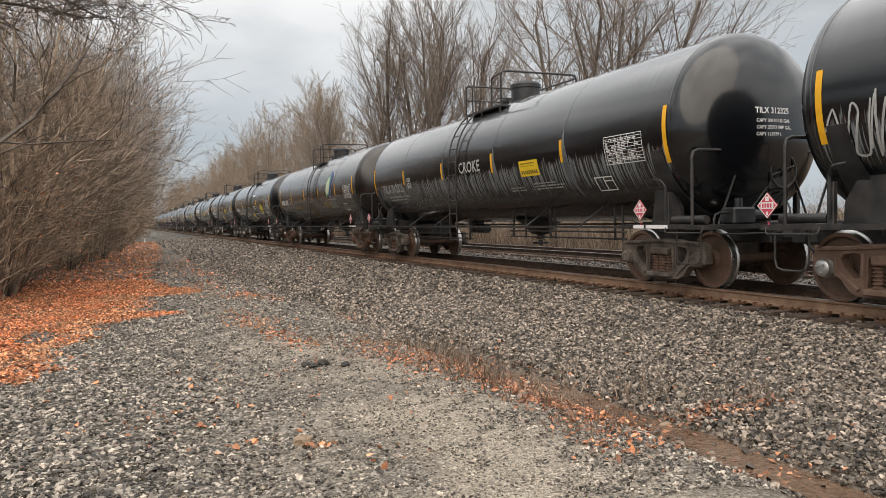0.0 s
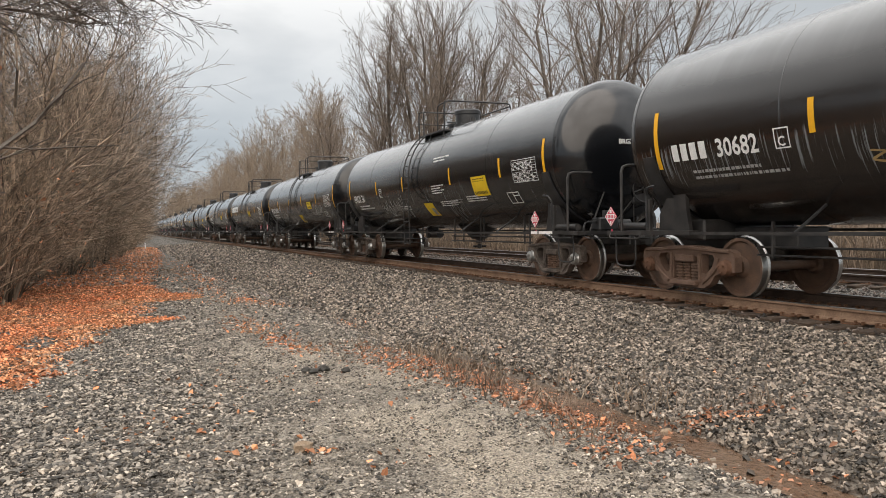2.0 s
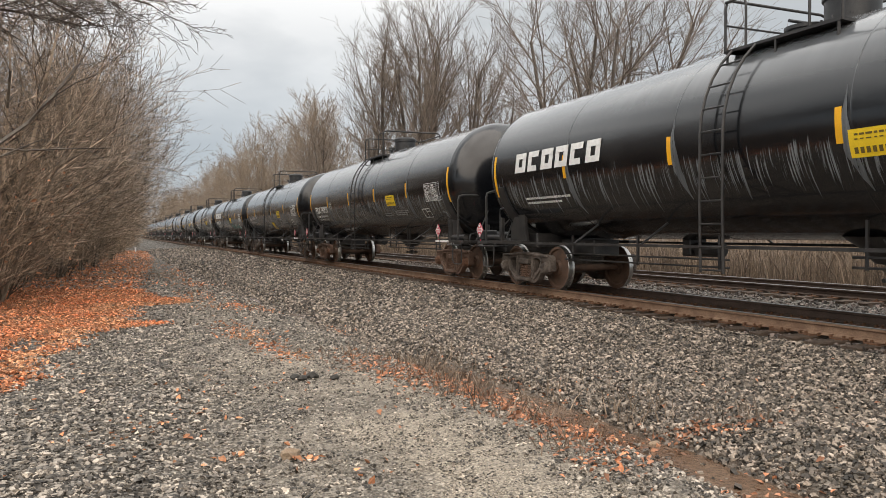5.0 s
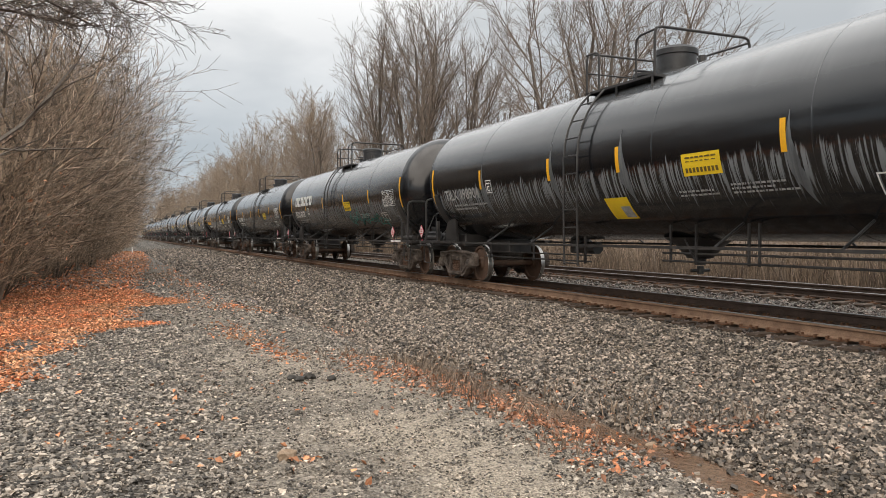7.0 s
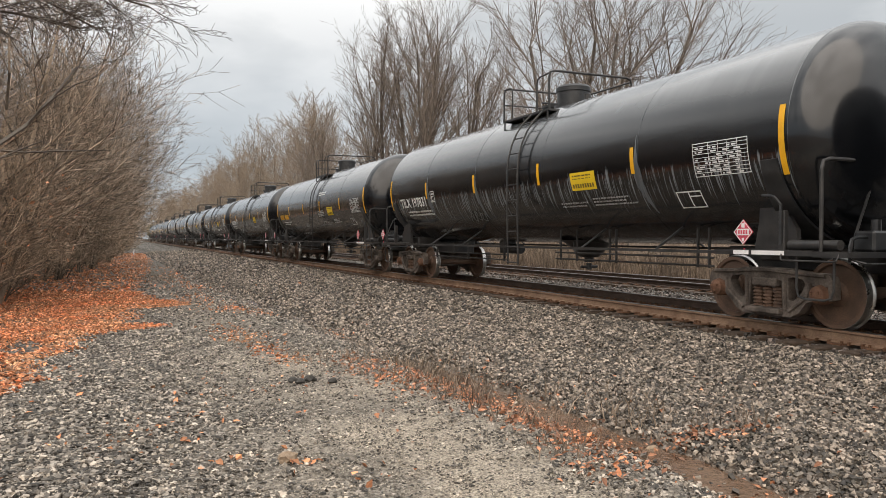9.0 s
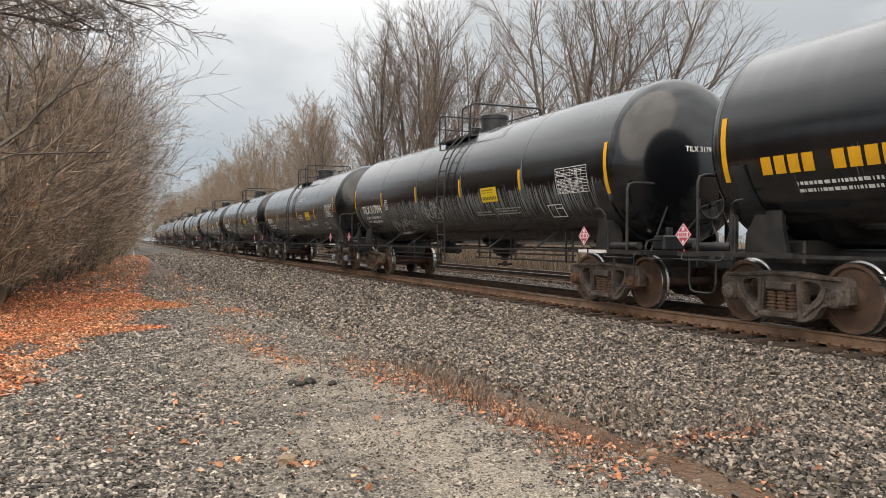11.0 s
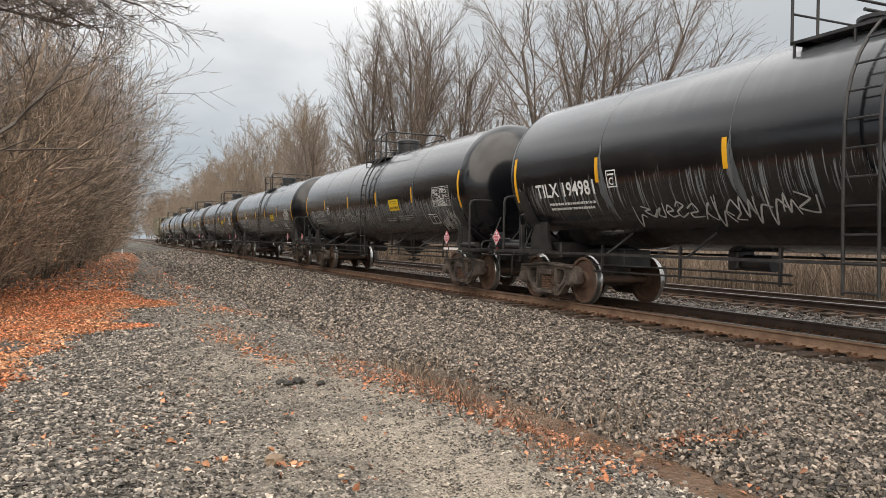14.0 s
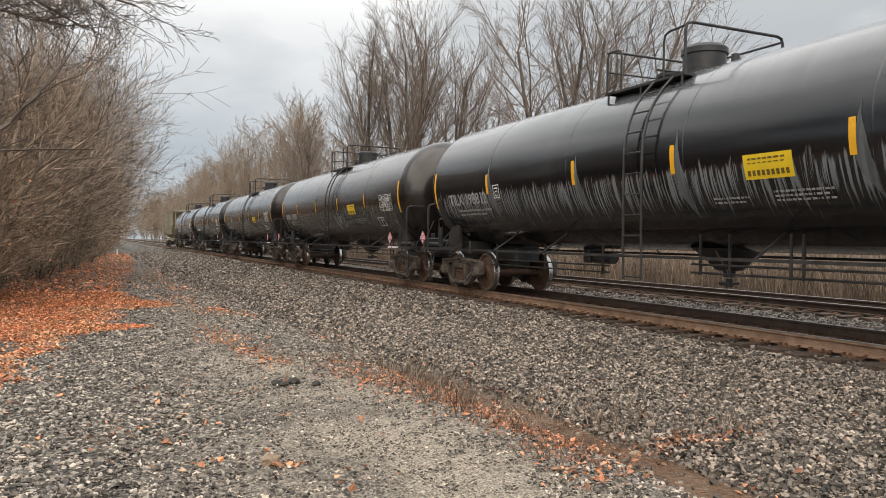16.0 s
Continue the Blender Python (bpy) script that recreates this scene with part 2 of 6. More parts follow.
    add = n.new("ShaderNodeMath")
    add.operation = "MULTIPLY_ADD"
    add.inputs[1].default_value = 0.4
    l.new(v2.outputs["Distance"], add.inputs[0])
    l.new(v1.outputs["Distance"], add.inputs[2])
    bp = n.new("ShaderNodeBump")
    bp.inputs["Strength"].default_value, bp.inputs["Distance"].default_value = 0.7, 0.04
    bp.invert = True
    l.new(add.outputs[0], bp.inputs["Height"])
    l.new(bp.outputs[0], b.inputs["Normal"])
    return m


M_GROUND = ground_mat()
M_STONE = mat("ballast_stone", (0.268, 0.222, 0.182), 0.55, var=0.35, scale=9, bump=0.3, bump_scale=50, color2=(0.10, 0.085, 0.067), island=0.92, world_space=True)
M_TRACK_STONE = mat("oily_track_stone", (0.185, 0.15, 0.132), 0.6, var=0.35, scale=9, bump=0.3, bump_scale=50, color2=(0.075, 0.06, 0.052), island=0.8, world_space=True)
M_PEBBLE = mat("path_pebble", (0.345, 0.30, 0.25), 0.6, var=0.35, scale=5, bump=0.3, bump_scale=70, color2=(0.125, 0.112, 0.097), island=0.9, world_space=True)
M_LEAF = mat("fallen_leaf", (0.64, 0.235, 0.105), 0.75, var=0.35, scale=1.2, color2=(0.58, 0.30, 0.16), island=0.6, world_space=True)
M_LEAF_WET = mat("sodden_leaf", (0.54, 0.225, 0.11), 0.6, var=0.3, scale=3.0, color2=(0.27, 0.14, 0.085), island=0.6, world_space=True)
M_WATER = mat("muddy_water", (0.115, 0.066, 0.04), 0.2, var=0.3, scale=2.5, bump=0.6, bump_scale=22, color2=(0.16, 0.105, 0.07), world_space=True)
M_PALE_STONE = mat("pale_stone", (0.34, 0.25, 0.17), 0.8, var=0.35, scale=14, bump=0.4)
M_DARK_STONE = mat("dark_stone", (0.06, 0.056, 0.05), 0.75, var=0.35, scale=14, bump=0.4)
M_RAIL = mat("rail_side_rust", (0.165, 0.096, 0.06), 0.8, var=0.4, scale=3.5, bump=0.2, color2=(0.27, 0.175, 0.115), stretch=(1, 1, 1), world_space=True)
M_RAIL_DARK = mat("rail_side_oily", (0.085, 0.056, 0.042), 0.75, var=0.4, scale=3, world_space=True)
M_RAILTOP = mat("rail_top_polished", (0.25, 0.24, 0.23), 0.38, metal=1.0, var=0.2, scale=3)
M_TIE = mat("creosoted_tie", (0.06, 0.042, 0.03), 0.85, var=0.5, scale=5, bump=0.5, bump_scale=40, color2=(0.10, 0.07, 0.05), stretch=(0.3, 1, 1), world_space=True)
M_PLATE = mat("rusty_tie_plate", (0.17, 0.085, 0.045), 0.85, var=0.4, scale=12, world_space=True)
M_BARK = mat("grey_bark", (0.15, 0.126, 0.105), 0.9, var=0.35, scale=3, bump=0.5, bump_scale=25, color2=(0.075, 0.062, 0.052))
M_TWIG = mat("grey_brown_twig", (0.25, 0.205, 0.168), 0.9, var=0.3, scale=1.5, color2=(0.14, 0.113, 0.093))
M_FAR_TWIG = mat("tan_distant_twig", (0.33, 0.265, 0.20), 0.9, var=0.3, scale=0.4, color2=(0.22, 0.175, 0.135))
M_SHRUB = mat("brown_shrub_twig", (0.385, 0.29, 0.205), 0.9, var=0.35, scale=1.2, color2=(0.15, 0.112, 0.08), island=0.75)
M_THICKET = mat("thicket_twig", (0.36, 0.28, 0.208), 0.9, var=0.3, scale=1.2, color2=(0.15, 0.114, 0.085), island=0.75)
M_REED = mat("dry_reed", (0.25, 0.19, 0.138), 0.9, var=0.3, scale=0.6, color2=(0.14, 0.106, 0.08), island=0.45, world_space=True)
M_BLACK = mat("black_frame_paint", (0.016, 0.016, 0.017), 0.45, var=0.4, scale=4, color2=(0.045, 0.042, 0.04))
M_DOME = mat("dusty_grey_housing", (0.014, 0.0145, 0.016), 0.4, var=0.4, scale=4, color2=(0.04, 0.041, 0.043))
M_WASH = mat("washed_grey_paint", (0.15, 0.162, 0.175), 0.5, var=0.45, scale=3, color2=(0.07, 0.076, 0.082), stretch=(.5, 6, .5))
M_PRINT = mat("worn_black_print", (0.16, 0.11, 0.02), 0.6, var=0.3)
M_BOGIE = mat("dusty_cast_steel", (0.055, 0.043, 0.036), 0.8, var=0.5, scale=4, bump=0.4, bump_scale=35, color2=(0.15, 0.122, 0.102))
M_BOGIE_RUST = mat("rust_brown_cast_steel", (0.12, 0.072, 0.05), 0.8, var=0.4, scale=5, bump=0.2, color2=(0.18, 0.115, 0.085))
M_RUSTCAP = mat("rusty_bearing_cap", (0.17, 0.085, 0.05), 0.8, var=0.4, scale=9)
M_WHEEL = mat("wheel_plate_rust", (0.085, 0.052, 0.036), 0.75, var=0.4, scale=5, color2=(0.14, 0.082, 0.054))
M_TREAD = mat("polished_wheel_rim", (0.55, 0.54, 0.52), 0.3, metal=1.0, var=0.2, scale=6)
M_YELLOW = mat("reflective_yellow", (0.90, 0.46, 0.012), 0.5, var=0.12, scale=5)
M_SIGN = mat("yellow_sign", (0.90, 0.62, 0.02), 0.5, var=0.1, scale=5)
M_WHITE = mat("white_stencil", (0.85, 0.85, 0.84), 0.55, var=0.15, scale=8)
M_FADED = mat("faded_stencil", (0.42, 0.42, 0.42), 0.6, var=0.35, scale=8)
M_INK = mat("black_ink", (0.02, 0.02, 0.02), 0.6, var=0.2)
M_RED = mat("placard_red", (0.66, 0.07, 0.12), 0.5, var=0.15)
M_PLACARD = mat("placard_white", (0.85, 0.83, 0.82), 0.5, var=0.1)
M_SILVER = mat("bare_aluminium", (0.55, 0.55, 0.54), 0.4, metal=0.9, var=0.25, scale=8)

# ------------------------------------------------------------------ mesh tools


def part(name, bm, material, parent, label=""):
    """Links a bmesh as one mesh object under a thing or a part."""
    me = bpy.data.meshes.new(name)
    bm.to_mesh(me)
    bm.free()
    me.materials.append(material)
    ob = new(name, me)
    ob.parent = parent
    if label:
        ob["label"] = label
    return ob


def smooth(ob, angle=35):
    me = ob.data
    me.polygons.foreach_set("use_smooth", [True] * len(me.polygons))
    me.set_sharp_from_angle(angle=radians(angle))
    return ob


def box(bm, lo, hi, bevel=0.0):
    lo, hi = Vector(lo), Vector(hi)
    m = Matrix.LocRotScale((lo + hi) / 2, None, hi - lo)
    made = bmesh.ops.create_cube(bm, size=1.0, matrix=m)["verts"]
    if bevel:
        edges = {e for v in made for e in v.link_edges}
        bmesh.ops.bevel(bm, geom=list(edges), offset=bevel, segments=1, affect="EDGES")


def bar(bm, a, b, r, seg=8, r2=None):
    """A capped round bar from a to b."""
    a, b = Vector(a), Vector(b)
    d = b - a
    q = Vector((0, 0, 1)).rotation_difference(d.normalized())
    m = Matrix.LocRotScale((a + b) / 2, q, None)
    bmesh.ops.create_cone(bm, cap_ends=True, segments=seg, radius1=r, radius2=r if r2 is None else r2, depth=d.length, matrix=m)


def pipe(bm, points, r, seg=8):
    """A bent round pipe through the points, its corners rounded by two short pieces."""
    pts = [Vector(p) for p in points]
    out = [pts[0]]
    for i in range(1, len(pts) - 1):
        a, b, c = pts[i - 1], pts[i], pts[i + 1]
        k = min(0.13, (b - a).length * 0.4, (c - b).length * 0.4)
        p, q = b + (a - b).normalized() * k, b + (c - b).normalized() * k
        out += [p, (p + q) / 4 + b / 2, q]
    out.append(pts[-1])
    sweep(bm, out, r, seg)


def sweep(bm, points, r, seg=8):
    """One continuous round tube along the points."""
    pts = [Vector(p) for p in points]
    rings = []
    side = None
    for i, p in enumerate(pts):
        d = (pts[min(i + 1, len(pts) - 1)] - pts[max(i - 1, 0)]).normalized()
        if side is None:
            side = d.cross(Vector((0.31, 0.77, 0.55))).normalized()
        side = (side - d * side.dot(d)).normalized()
        up = d.cross(side)
        rings.append([bm.verts.new(p + (side * math.cos(2 * math.pi * k / seg) + up * math.sin(2 * math.pi * k / seg)) * r) for k in range(seg)])
    for a, b in zip(rings, rings[1:]):
        for k in range(seg):
            bm.faces.new((a[k], a[(k + 1) % seg], b[(k + 1) % seg], b[k]))
    bm.faces.new(rings[0][::-1])
    bm.faces.new(rings[-1])
    bmesh.ops.recalc_face_normals(bm, faces=bm.faces)


def extrude(bm, outline, x0, x1):
    """A plate: an outline in (y, z) given a thickness along x."""
    f = [bm.verts.new((x0, y, z)) for y, z in outline]
    g = [bm.verts.new((x1, y, z)) for y, z in outline]
    k = len(f)
    bm.faces.new(f)
    bm.faces.new(g[::-1])
    for i in range(k):
        bm.faces.new((f[i], g[i], g[(i + 1) % k], f[(i + 1) % k]))
    bmesh.ops.recalc_face_normals(bm, faces=bm.faces)


def pierced(bm, outer, holes, x0, x1):
    """A cast plate in (y, z) with openings, given a thickness along x."""
    edges = []
    for loop in [outer] + holes:
        vs = [bm.verts.new((x0, y, z)) for y, z in loop]
        edges += [bm.edges.new((vs[i], vs[(i + 1) % len(vs)])) for i in range(len(vs))]
    faces = [f for f in bmesh.ops.triangle_fill(bm, use_beauty=True, use_dissolve=False, edges=edges)["geom"] if isinstance(f, bmesh.types.BMFace)]
    out = bmesh.ops.extrude_face_region(bm, geom=faces)["geom"]
    for v in out:
        if isinstance(v, bmesh.types.BMVert):
            v.co.x = x1
    bmesh.ops.recalc_face_normals(bm, faces=bm.faces)


def turned(bm, profile, axis="y", seg=32, at=(0, 0, 0)):
    """A turned body: rows (along, radius) spun round an axis."""
    at = Vector(at)
    rings = []
    for s, r in profile:
        ring = []
        for i in range(seg):
            a = 2 * math.pi * i / seg
            c, d = r * math.cos(a), r * math.sin(a)
            p = {"y": (c, s, d), "x": (s, c, d), "z": (c, d, s)}[axis]
            ring.append(bm.verts.new(at + Vector(p)))
        rings.append(ring)
    for a, b in zip(rings, rings[1:]):
        for i in range(seg):
            bm.faces.new((a[i], a[(i + 1) % seg], b[(i + 1) % seg], b[i]))
    bm.faces.new(rings[0][::-1])
    bm.faces.new(rings[-1])
    bmesh.ops.recalc_face_normals(bm, faces=bm.faces)


def raw(name, verts, faces, material):
    """A mesh from arrays; all faces have the same number of corners."""
    me = bpy.data.meshes.new(name)
    k = faces.shape[1]
    me.vertices.add(len(verts))
    me.vertices.foreach_set("co", np.ascontiguousarray(verts, dtype=np.float32).ravel())
    me.loops.add(faces.size)
    me.loops.foreach_set("vertex_index", np.ascontiguousarray(faces, dtype=np.int32).ravel())
    me.polygons.add(len(faces))
    me.polygons.foreach_set("loop_start", np.arange(0, faces.size, k, dtype=np.int32))
    me.update(calc_edges=True)
    me.validate()
    me.shade_flat()
    me.materials.append(material)
    return me

# ------------------------------------------------------------------ plan
NEAR_RAIL = 8.684            # x of the near track's near rail; rail tops are at z = 0
GAUGE = 1.505                # between the rails' middles
TRACK = NEAR_RAIL + GAUGE / 2
TRACK_TWO = NEAR_RAIL + 5.38 + GAUGE / 2
PATH_Z = -0.42


def ditch_x(y):
    return 3.1 + 0.95 * np.exp(-(np.asarray(y, float) / 22) ** 2)


def ground_z(x, y):
    """Height of the ground: path, ditch, ballast bank, track bed, field."""
    x, y = np.asarray(x, float), np.asarray(y, float)
    xd = ditch_x(y)
    z = np.full(np.broadcast(x, y).shape, PATH_Z)
    z = np.where(x < -2.2, PATH_Z + 0.05 * np.minimum(-2.2 - x, 4), z)
    z = z - 0.2 * np.exp(-((x - xd) / 0.5) ** 2)
    foot = xd + 0.35
    rise = np.clip((x - foot) / (7.5 - foot), 0, 1)
    z = z + (-0.235 - PATH_Z) * rise - 0.10 * np.sin(np.pi * np.clip(rise, 0, 1)) * (rise < 1)
    z = np.where((x > 10.7) & (x < 13.6), -0.235 - 0.12 * np.sin((x - 10.7) / 2.9 * np.pi), z)
    z = np.where(x > 16.3, -0.235 - np.clip((x - 16.3) * 0.35, 0, 0.9), z)
    z = z + 0.02 * np.sin(x * 2.1 + y * 0.7) * np.cos(y * 1.3 - x) * (x < 7.4)
    return z


def soil_masks(x, y):
    xd = ditch_x(y)
    sandy = np.exp(-((x - (0.45 * xd + 0.3)) / 1.35) ** 2) * np.clip(1.4 - y / 16, 0.15, 1)
    mud = np.exp(-((x - xd) / 0.33) ** 2) * np.clip((12 - y) / 5, 0.12, 1)
    mud = np.maximum(mud, np.clip((-2.6 - x) / 1.2, 0, 1))
    mud = np.maximum(mud, np.clip((x - 16.8) / 1.0, 0, 1))
    return sandy, mud


def build_ground():
    xs = np.concatenate([[-900, -300, -100, -40, -20, -12, -8, -6, -5], np.arange(-4, 8, 0.11), np.arange(8, 20, 0.3), [22, 26, 34, 60, 120, 300, 900]])
    ys = np.concatenate([[-300, -80, -30, -12, -5, 0], np.arange(2, 14, 0.11), np.arange(14, 40, 0.5), np.arange(40, 120, 4), [130, 160, 220, 320, 500, 900]])
    X, Y = np.meshgrid(xs, ys)
    Z = ground_z(X, Y)
    rng = np.random.default_rng(3)
    near = (np.abs(X) < 20) & (Y > 0) & (Y < 45)
    Z = Z + near * rng.normal(0, 0.006, Z.shape)
    verts = np.stack([X, Y, Z], -1).reshape(-1, 3)
    w, h = len(xs), len(ys)
    i = np.arange(w * (h - 1)).reshape(h - 1, w)[:, :-1].ravel()
    faces = np.stack([i, i + 1, i + w + 1, i + w], 1)
    me = raw("ground", verts, faces, M_GROUND)
    a, b = soil_masks(X.ravel(), Y.ravel())
    at = me.color_attributes.new("soil", "FLOAT_COLOR", "POINT")
    at.data.foreach_set("color", np.stack([a, b, 0 * a, 1 + 0 * a], 1).astype(np.float32).ravel())
    me.polygons.foreach_set("use_smooth", [True] * len(me.polygons))
    tagged(new("ground", me), "grey gravel path, muddy ditch and ballast bank", "ground", kind="structure")


build_ground()


def rail_profile(x):
    pts = [(-.07, -.17), (-.07, -.158), (-.012, -.135), (-.010, -.05), (-.036, -.038), (-.037, -.008), (-.028, 0)]
    return [(x + a, z) for a, z in pts] + [(x - a, z) for a, z in reversed(pts)]


def build_rail(x, y0, y1, near):
    bm = bmesh.new()
    pr = rail_profile(x)
    ends = []
    for y in (y0, y1):
        ends.append([bm.verts.new((a, y, z)) for a, z in pr])
    k = len(pr)
    for i in range(k):
        bm.faces.new((ends[0][i], ends[0][(i + 1) % k], ends[1][(i + 1) % k], ends[1][i]))
    bm.faces.new(ends[0])
    bm.faces.new(ends[1][::-1])
    bmesh.ops.recalc_face_normals(bm, faces=bm.faces)
    ob = part("rail", bm, M_RAIL if near else M_RAIL_DARK, None)
    ob.data.materials.append(M_RAILTOP)
    for f in ob.data.polygons:
        if f.normal.z > 0.6 and f.center.z > -0.02:
            f.material_index = 1
    tagged(ob, "rusty steel rail with a polished head on wooden ties", "rail", "railway rails", "structure")
    return ob


build_rail(NEAR_RAIL, -60, 900, True)
build_rail(NEAR_RAIL + GAUGE, -60, 900, False)
build_rail(TRACK_TWO - GAUGE / 2, -60, 900, False)
build_rail(TRACK_TWO + GAUGE / 2, -60, 900, False)


def solid_boxes(name, boxes, material):
    """Many small boxes joined into one mesh; rows of centre and half size."""
    c = np.array(boxes, float)
    corner = np.array([(i, j, k) for i in (-1, 1) for j in (-1, 1) for k in (-1, 1)], float)
    v = (c[:, None, :3] + corner[None] * c[:, None, 3:6]).reshape(-1, 3)
    q = np.array([(0, 1, 3, 2), (4, 6, 7, 5), (0, 4, 5, 1), (2, 3, 7, 6), (0, 2, 6, 4), (1, 5, 7, 3)])
    f = (np.arange(len(c))[:, None, None] * 8 + q[None]).reshape(-1, 4)
    return raw(name, v, f, material)


def build_ties():
    rng = np.random.default_rng(5)
    meshes = []
    for k in range(5):
        bm = bmesh.new()
        box(bm, (-1.3 - 0.05 * rng.random(), -0.115, -0.12), (1.3 + 0.05 * rng.random(), 0.115, 0.0), 0.012)
        for v in bm.verts:
            v.co += Vector((rng.normal(0, .012), rng.normal(0, .007), rng.normal(0, .006)))
        me = bpy.data.meshes.new("tie")
        bm.to_mesh(me)
        bm.free()
        me.materials.append(M_TIE)
        meshes.append(me)
    plates, spikes = [], []
    for track, y0, y1 in ((TRACK, 2.0, 72.0), (TRACK_TWO, 6.0, 60.0)):
        base = tagged(new("tie_row", None), "dark creosoted wooden railway ties bedded in ballast", "railway ties", "tie rows", "structure")
        base.location = (track, 0, 0)
        y = y0
        while y < y1:
            ob = new("tie", meshes[int(rng.integers(5))])
            ob.parent = base
            ob.location = (rng.normal(0, 0.03), y, -0.185)
            ob.rotation_euler = (0, 0, rng.normal(0, 0.012))
            for s in (-1, 1):
                x = track + s * GAUGE / 2
                plates.append((x, y, -0.180, 0.18, 0.095, 0.010))
                for a in (-0.09, 0.09):
                    spikes.append((x + a, y + rng.choice([-.05, .05]), -0.155, 0.014, 0.014, 0.018))
                if track == TRACK:
                    plates.append((x - 0.02, y - 0.15, -0.165, 0.085, 0.014, 0.022))
                    plates.append((x - 0.02, y + 0.15, -0.165, 0.085, 0.014, 0.022))
            y += 0.5 + rng.normal(0, 0.012)
    tagged(new("tie_plates", solid_boxes("tie_plates", plates + spikes, M_PLATE)), "rusty steel tie plates, anchors and spikes under the rails", "rail fastenings", kind="stuff")
    far = [(t, y, -0.24, 1.3, 0.115, 0.055) for t, a in ((TRACK, 72.3), (TRACK_TWO, 60.3)) for y in np.arange(a, 260, 0.51)]
    tagged(new("far_ties", solid_boxes("far_ties", far, M_TIE)), "distant wooden railway ties in dark ballast", "railway ties", kind="stuff")


build_ties()

# ------------------------------------------------------------------ loose stones and leaves


def rotations(rng, n, tilt=1.0):
    q = rng.normal(size=(n, 4))
    q[:, 1:3] *= tilt
    q /= np.linalg.norm(q, axis=1)[:, None]
    w, x, y, z = q.T
    return np.stack([1 - 2 * (y * y + z * z), 2 * (x * y - w * z), 2 * (x * z + w * y),
                     2 * (x * y + w * z), 1 - 2 * (x * x + z * z), 2 * (y * z - w * x),
                     2 * (x * z - w * y), 2 * (y * z + w * x), 1 - 2 * (x * x + y * y)], 1).reshape(-1, 3, 3)


CUBE = np.array([(i, j, k) for i in (-1, 1) for j in (-1, 1) for k in (-1, 1)], float)
CUBE_FACES = np.array([(0, 1, 3, 2), (4, 6, 7, 5), (0, 4, 5, 1), (2, 3, 7, 6), (0, 2, 6, 4), (1, 5, 7, 3)])


def stones(name, label, rng, xy, size, material, flat=0.72, sink=0.1):
    n = len(xy)
    # bedded stones show no underside
    form, sides = CUBE, np.delete(CUBE_FACES, 4, 0)
    k = len(form)
    s = size[:, None] * rng.uniform(0.6, 1.25, (n, 3)) * np.array([1, 1, flat]) / 2
    jag = form[None] + rng.normal(0, 0.24, (n, k, 3))
    jag *= rng.uniform(0.75, 1.05, (n, k, 1))
    v = np.einsum("nij,nkj->nki", rotations(rng, n, 0.42 if flat > 0.5 else 0.22), jag * s[:, None])
    v[..., 0] += xy[:, None, 0]
    v[..., 1] += xy[:, None, 1]
    v[..., 2] += (ground_z(xy[:, 0], xy[:, 1]) + s[:, 2] * (1 - 2 * sink))[:, None]
    f = (np.arange(n)[:, None, None] * k + sides[None]).reshape(-1, sides.shape[1])
    return tagged(new(name, raw(name, v.reshape(-1, 3), f, material)), label, "gravel", kind="stuff")


def scatter(rng, n, x0, x1, y0, y1, power=1.0):
    """Points over a strip, denser towards y0."""
    u = rng.random(n) ** power
    return np.stack([rng.uniform(x0, x1, n), y0 + u * (y1 - y0)], 1)


def in_view(xy):
    """Ground that lies ahead of the standpoint, between the two sides of what is shown."""
    a = np.degrees(np.arctan2(xy[:, 0], xy[:, 1]))
    return (a > -9.5) & (a < 57) & (np.hypot(xy[:, 0], xy[:, 1]) > 4.0)


def drift_edge(y):
    """How far the leaf drift reaches over the path."""
    return np.interp(y, [6, 8.2, 9, 9.6, 10.2, 11.2, 12.2, 13.5, 14.1, 14.3, 14.9, 15.3, 16.8, 18.2, 18.5, 20.2, 20.8, 24, 30, 36, 60, 80],
                     [-2.0, -1.5, -1.1, -0.9, -0.82, -0.86, -0.62, -0.32, 0.0, 0.66, 0.8, 0.2, 0.3, 0.4, 1.35, 1.65, 0.85, 0.6, 0.9, 1.3, 2.3, 2.6])


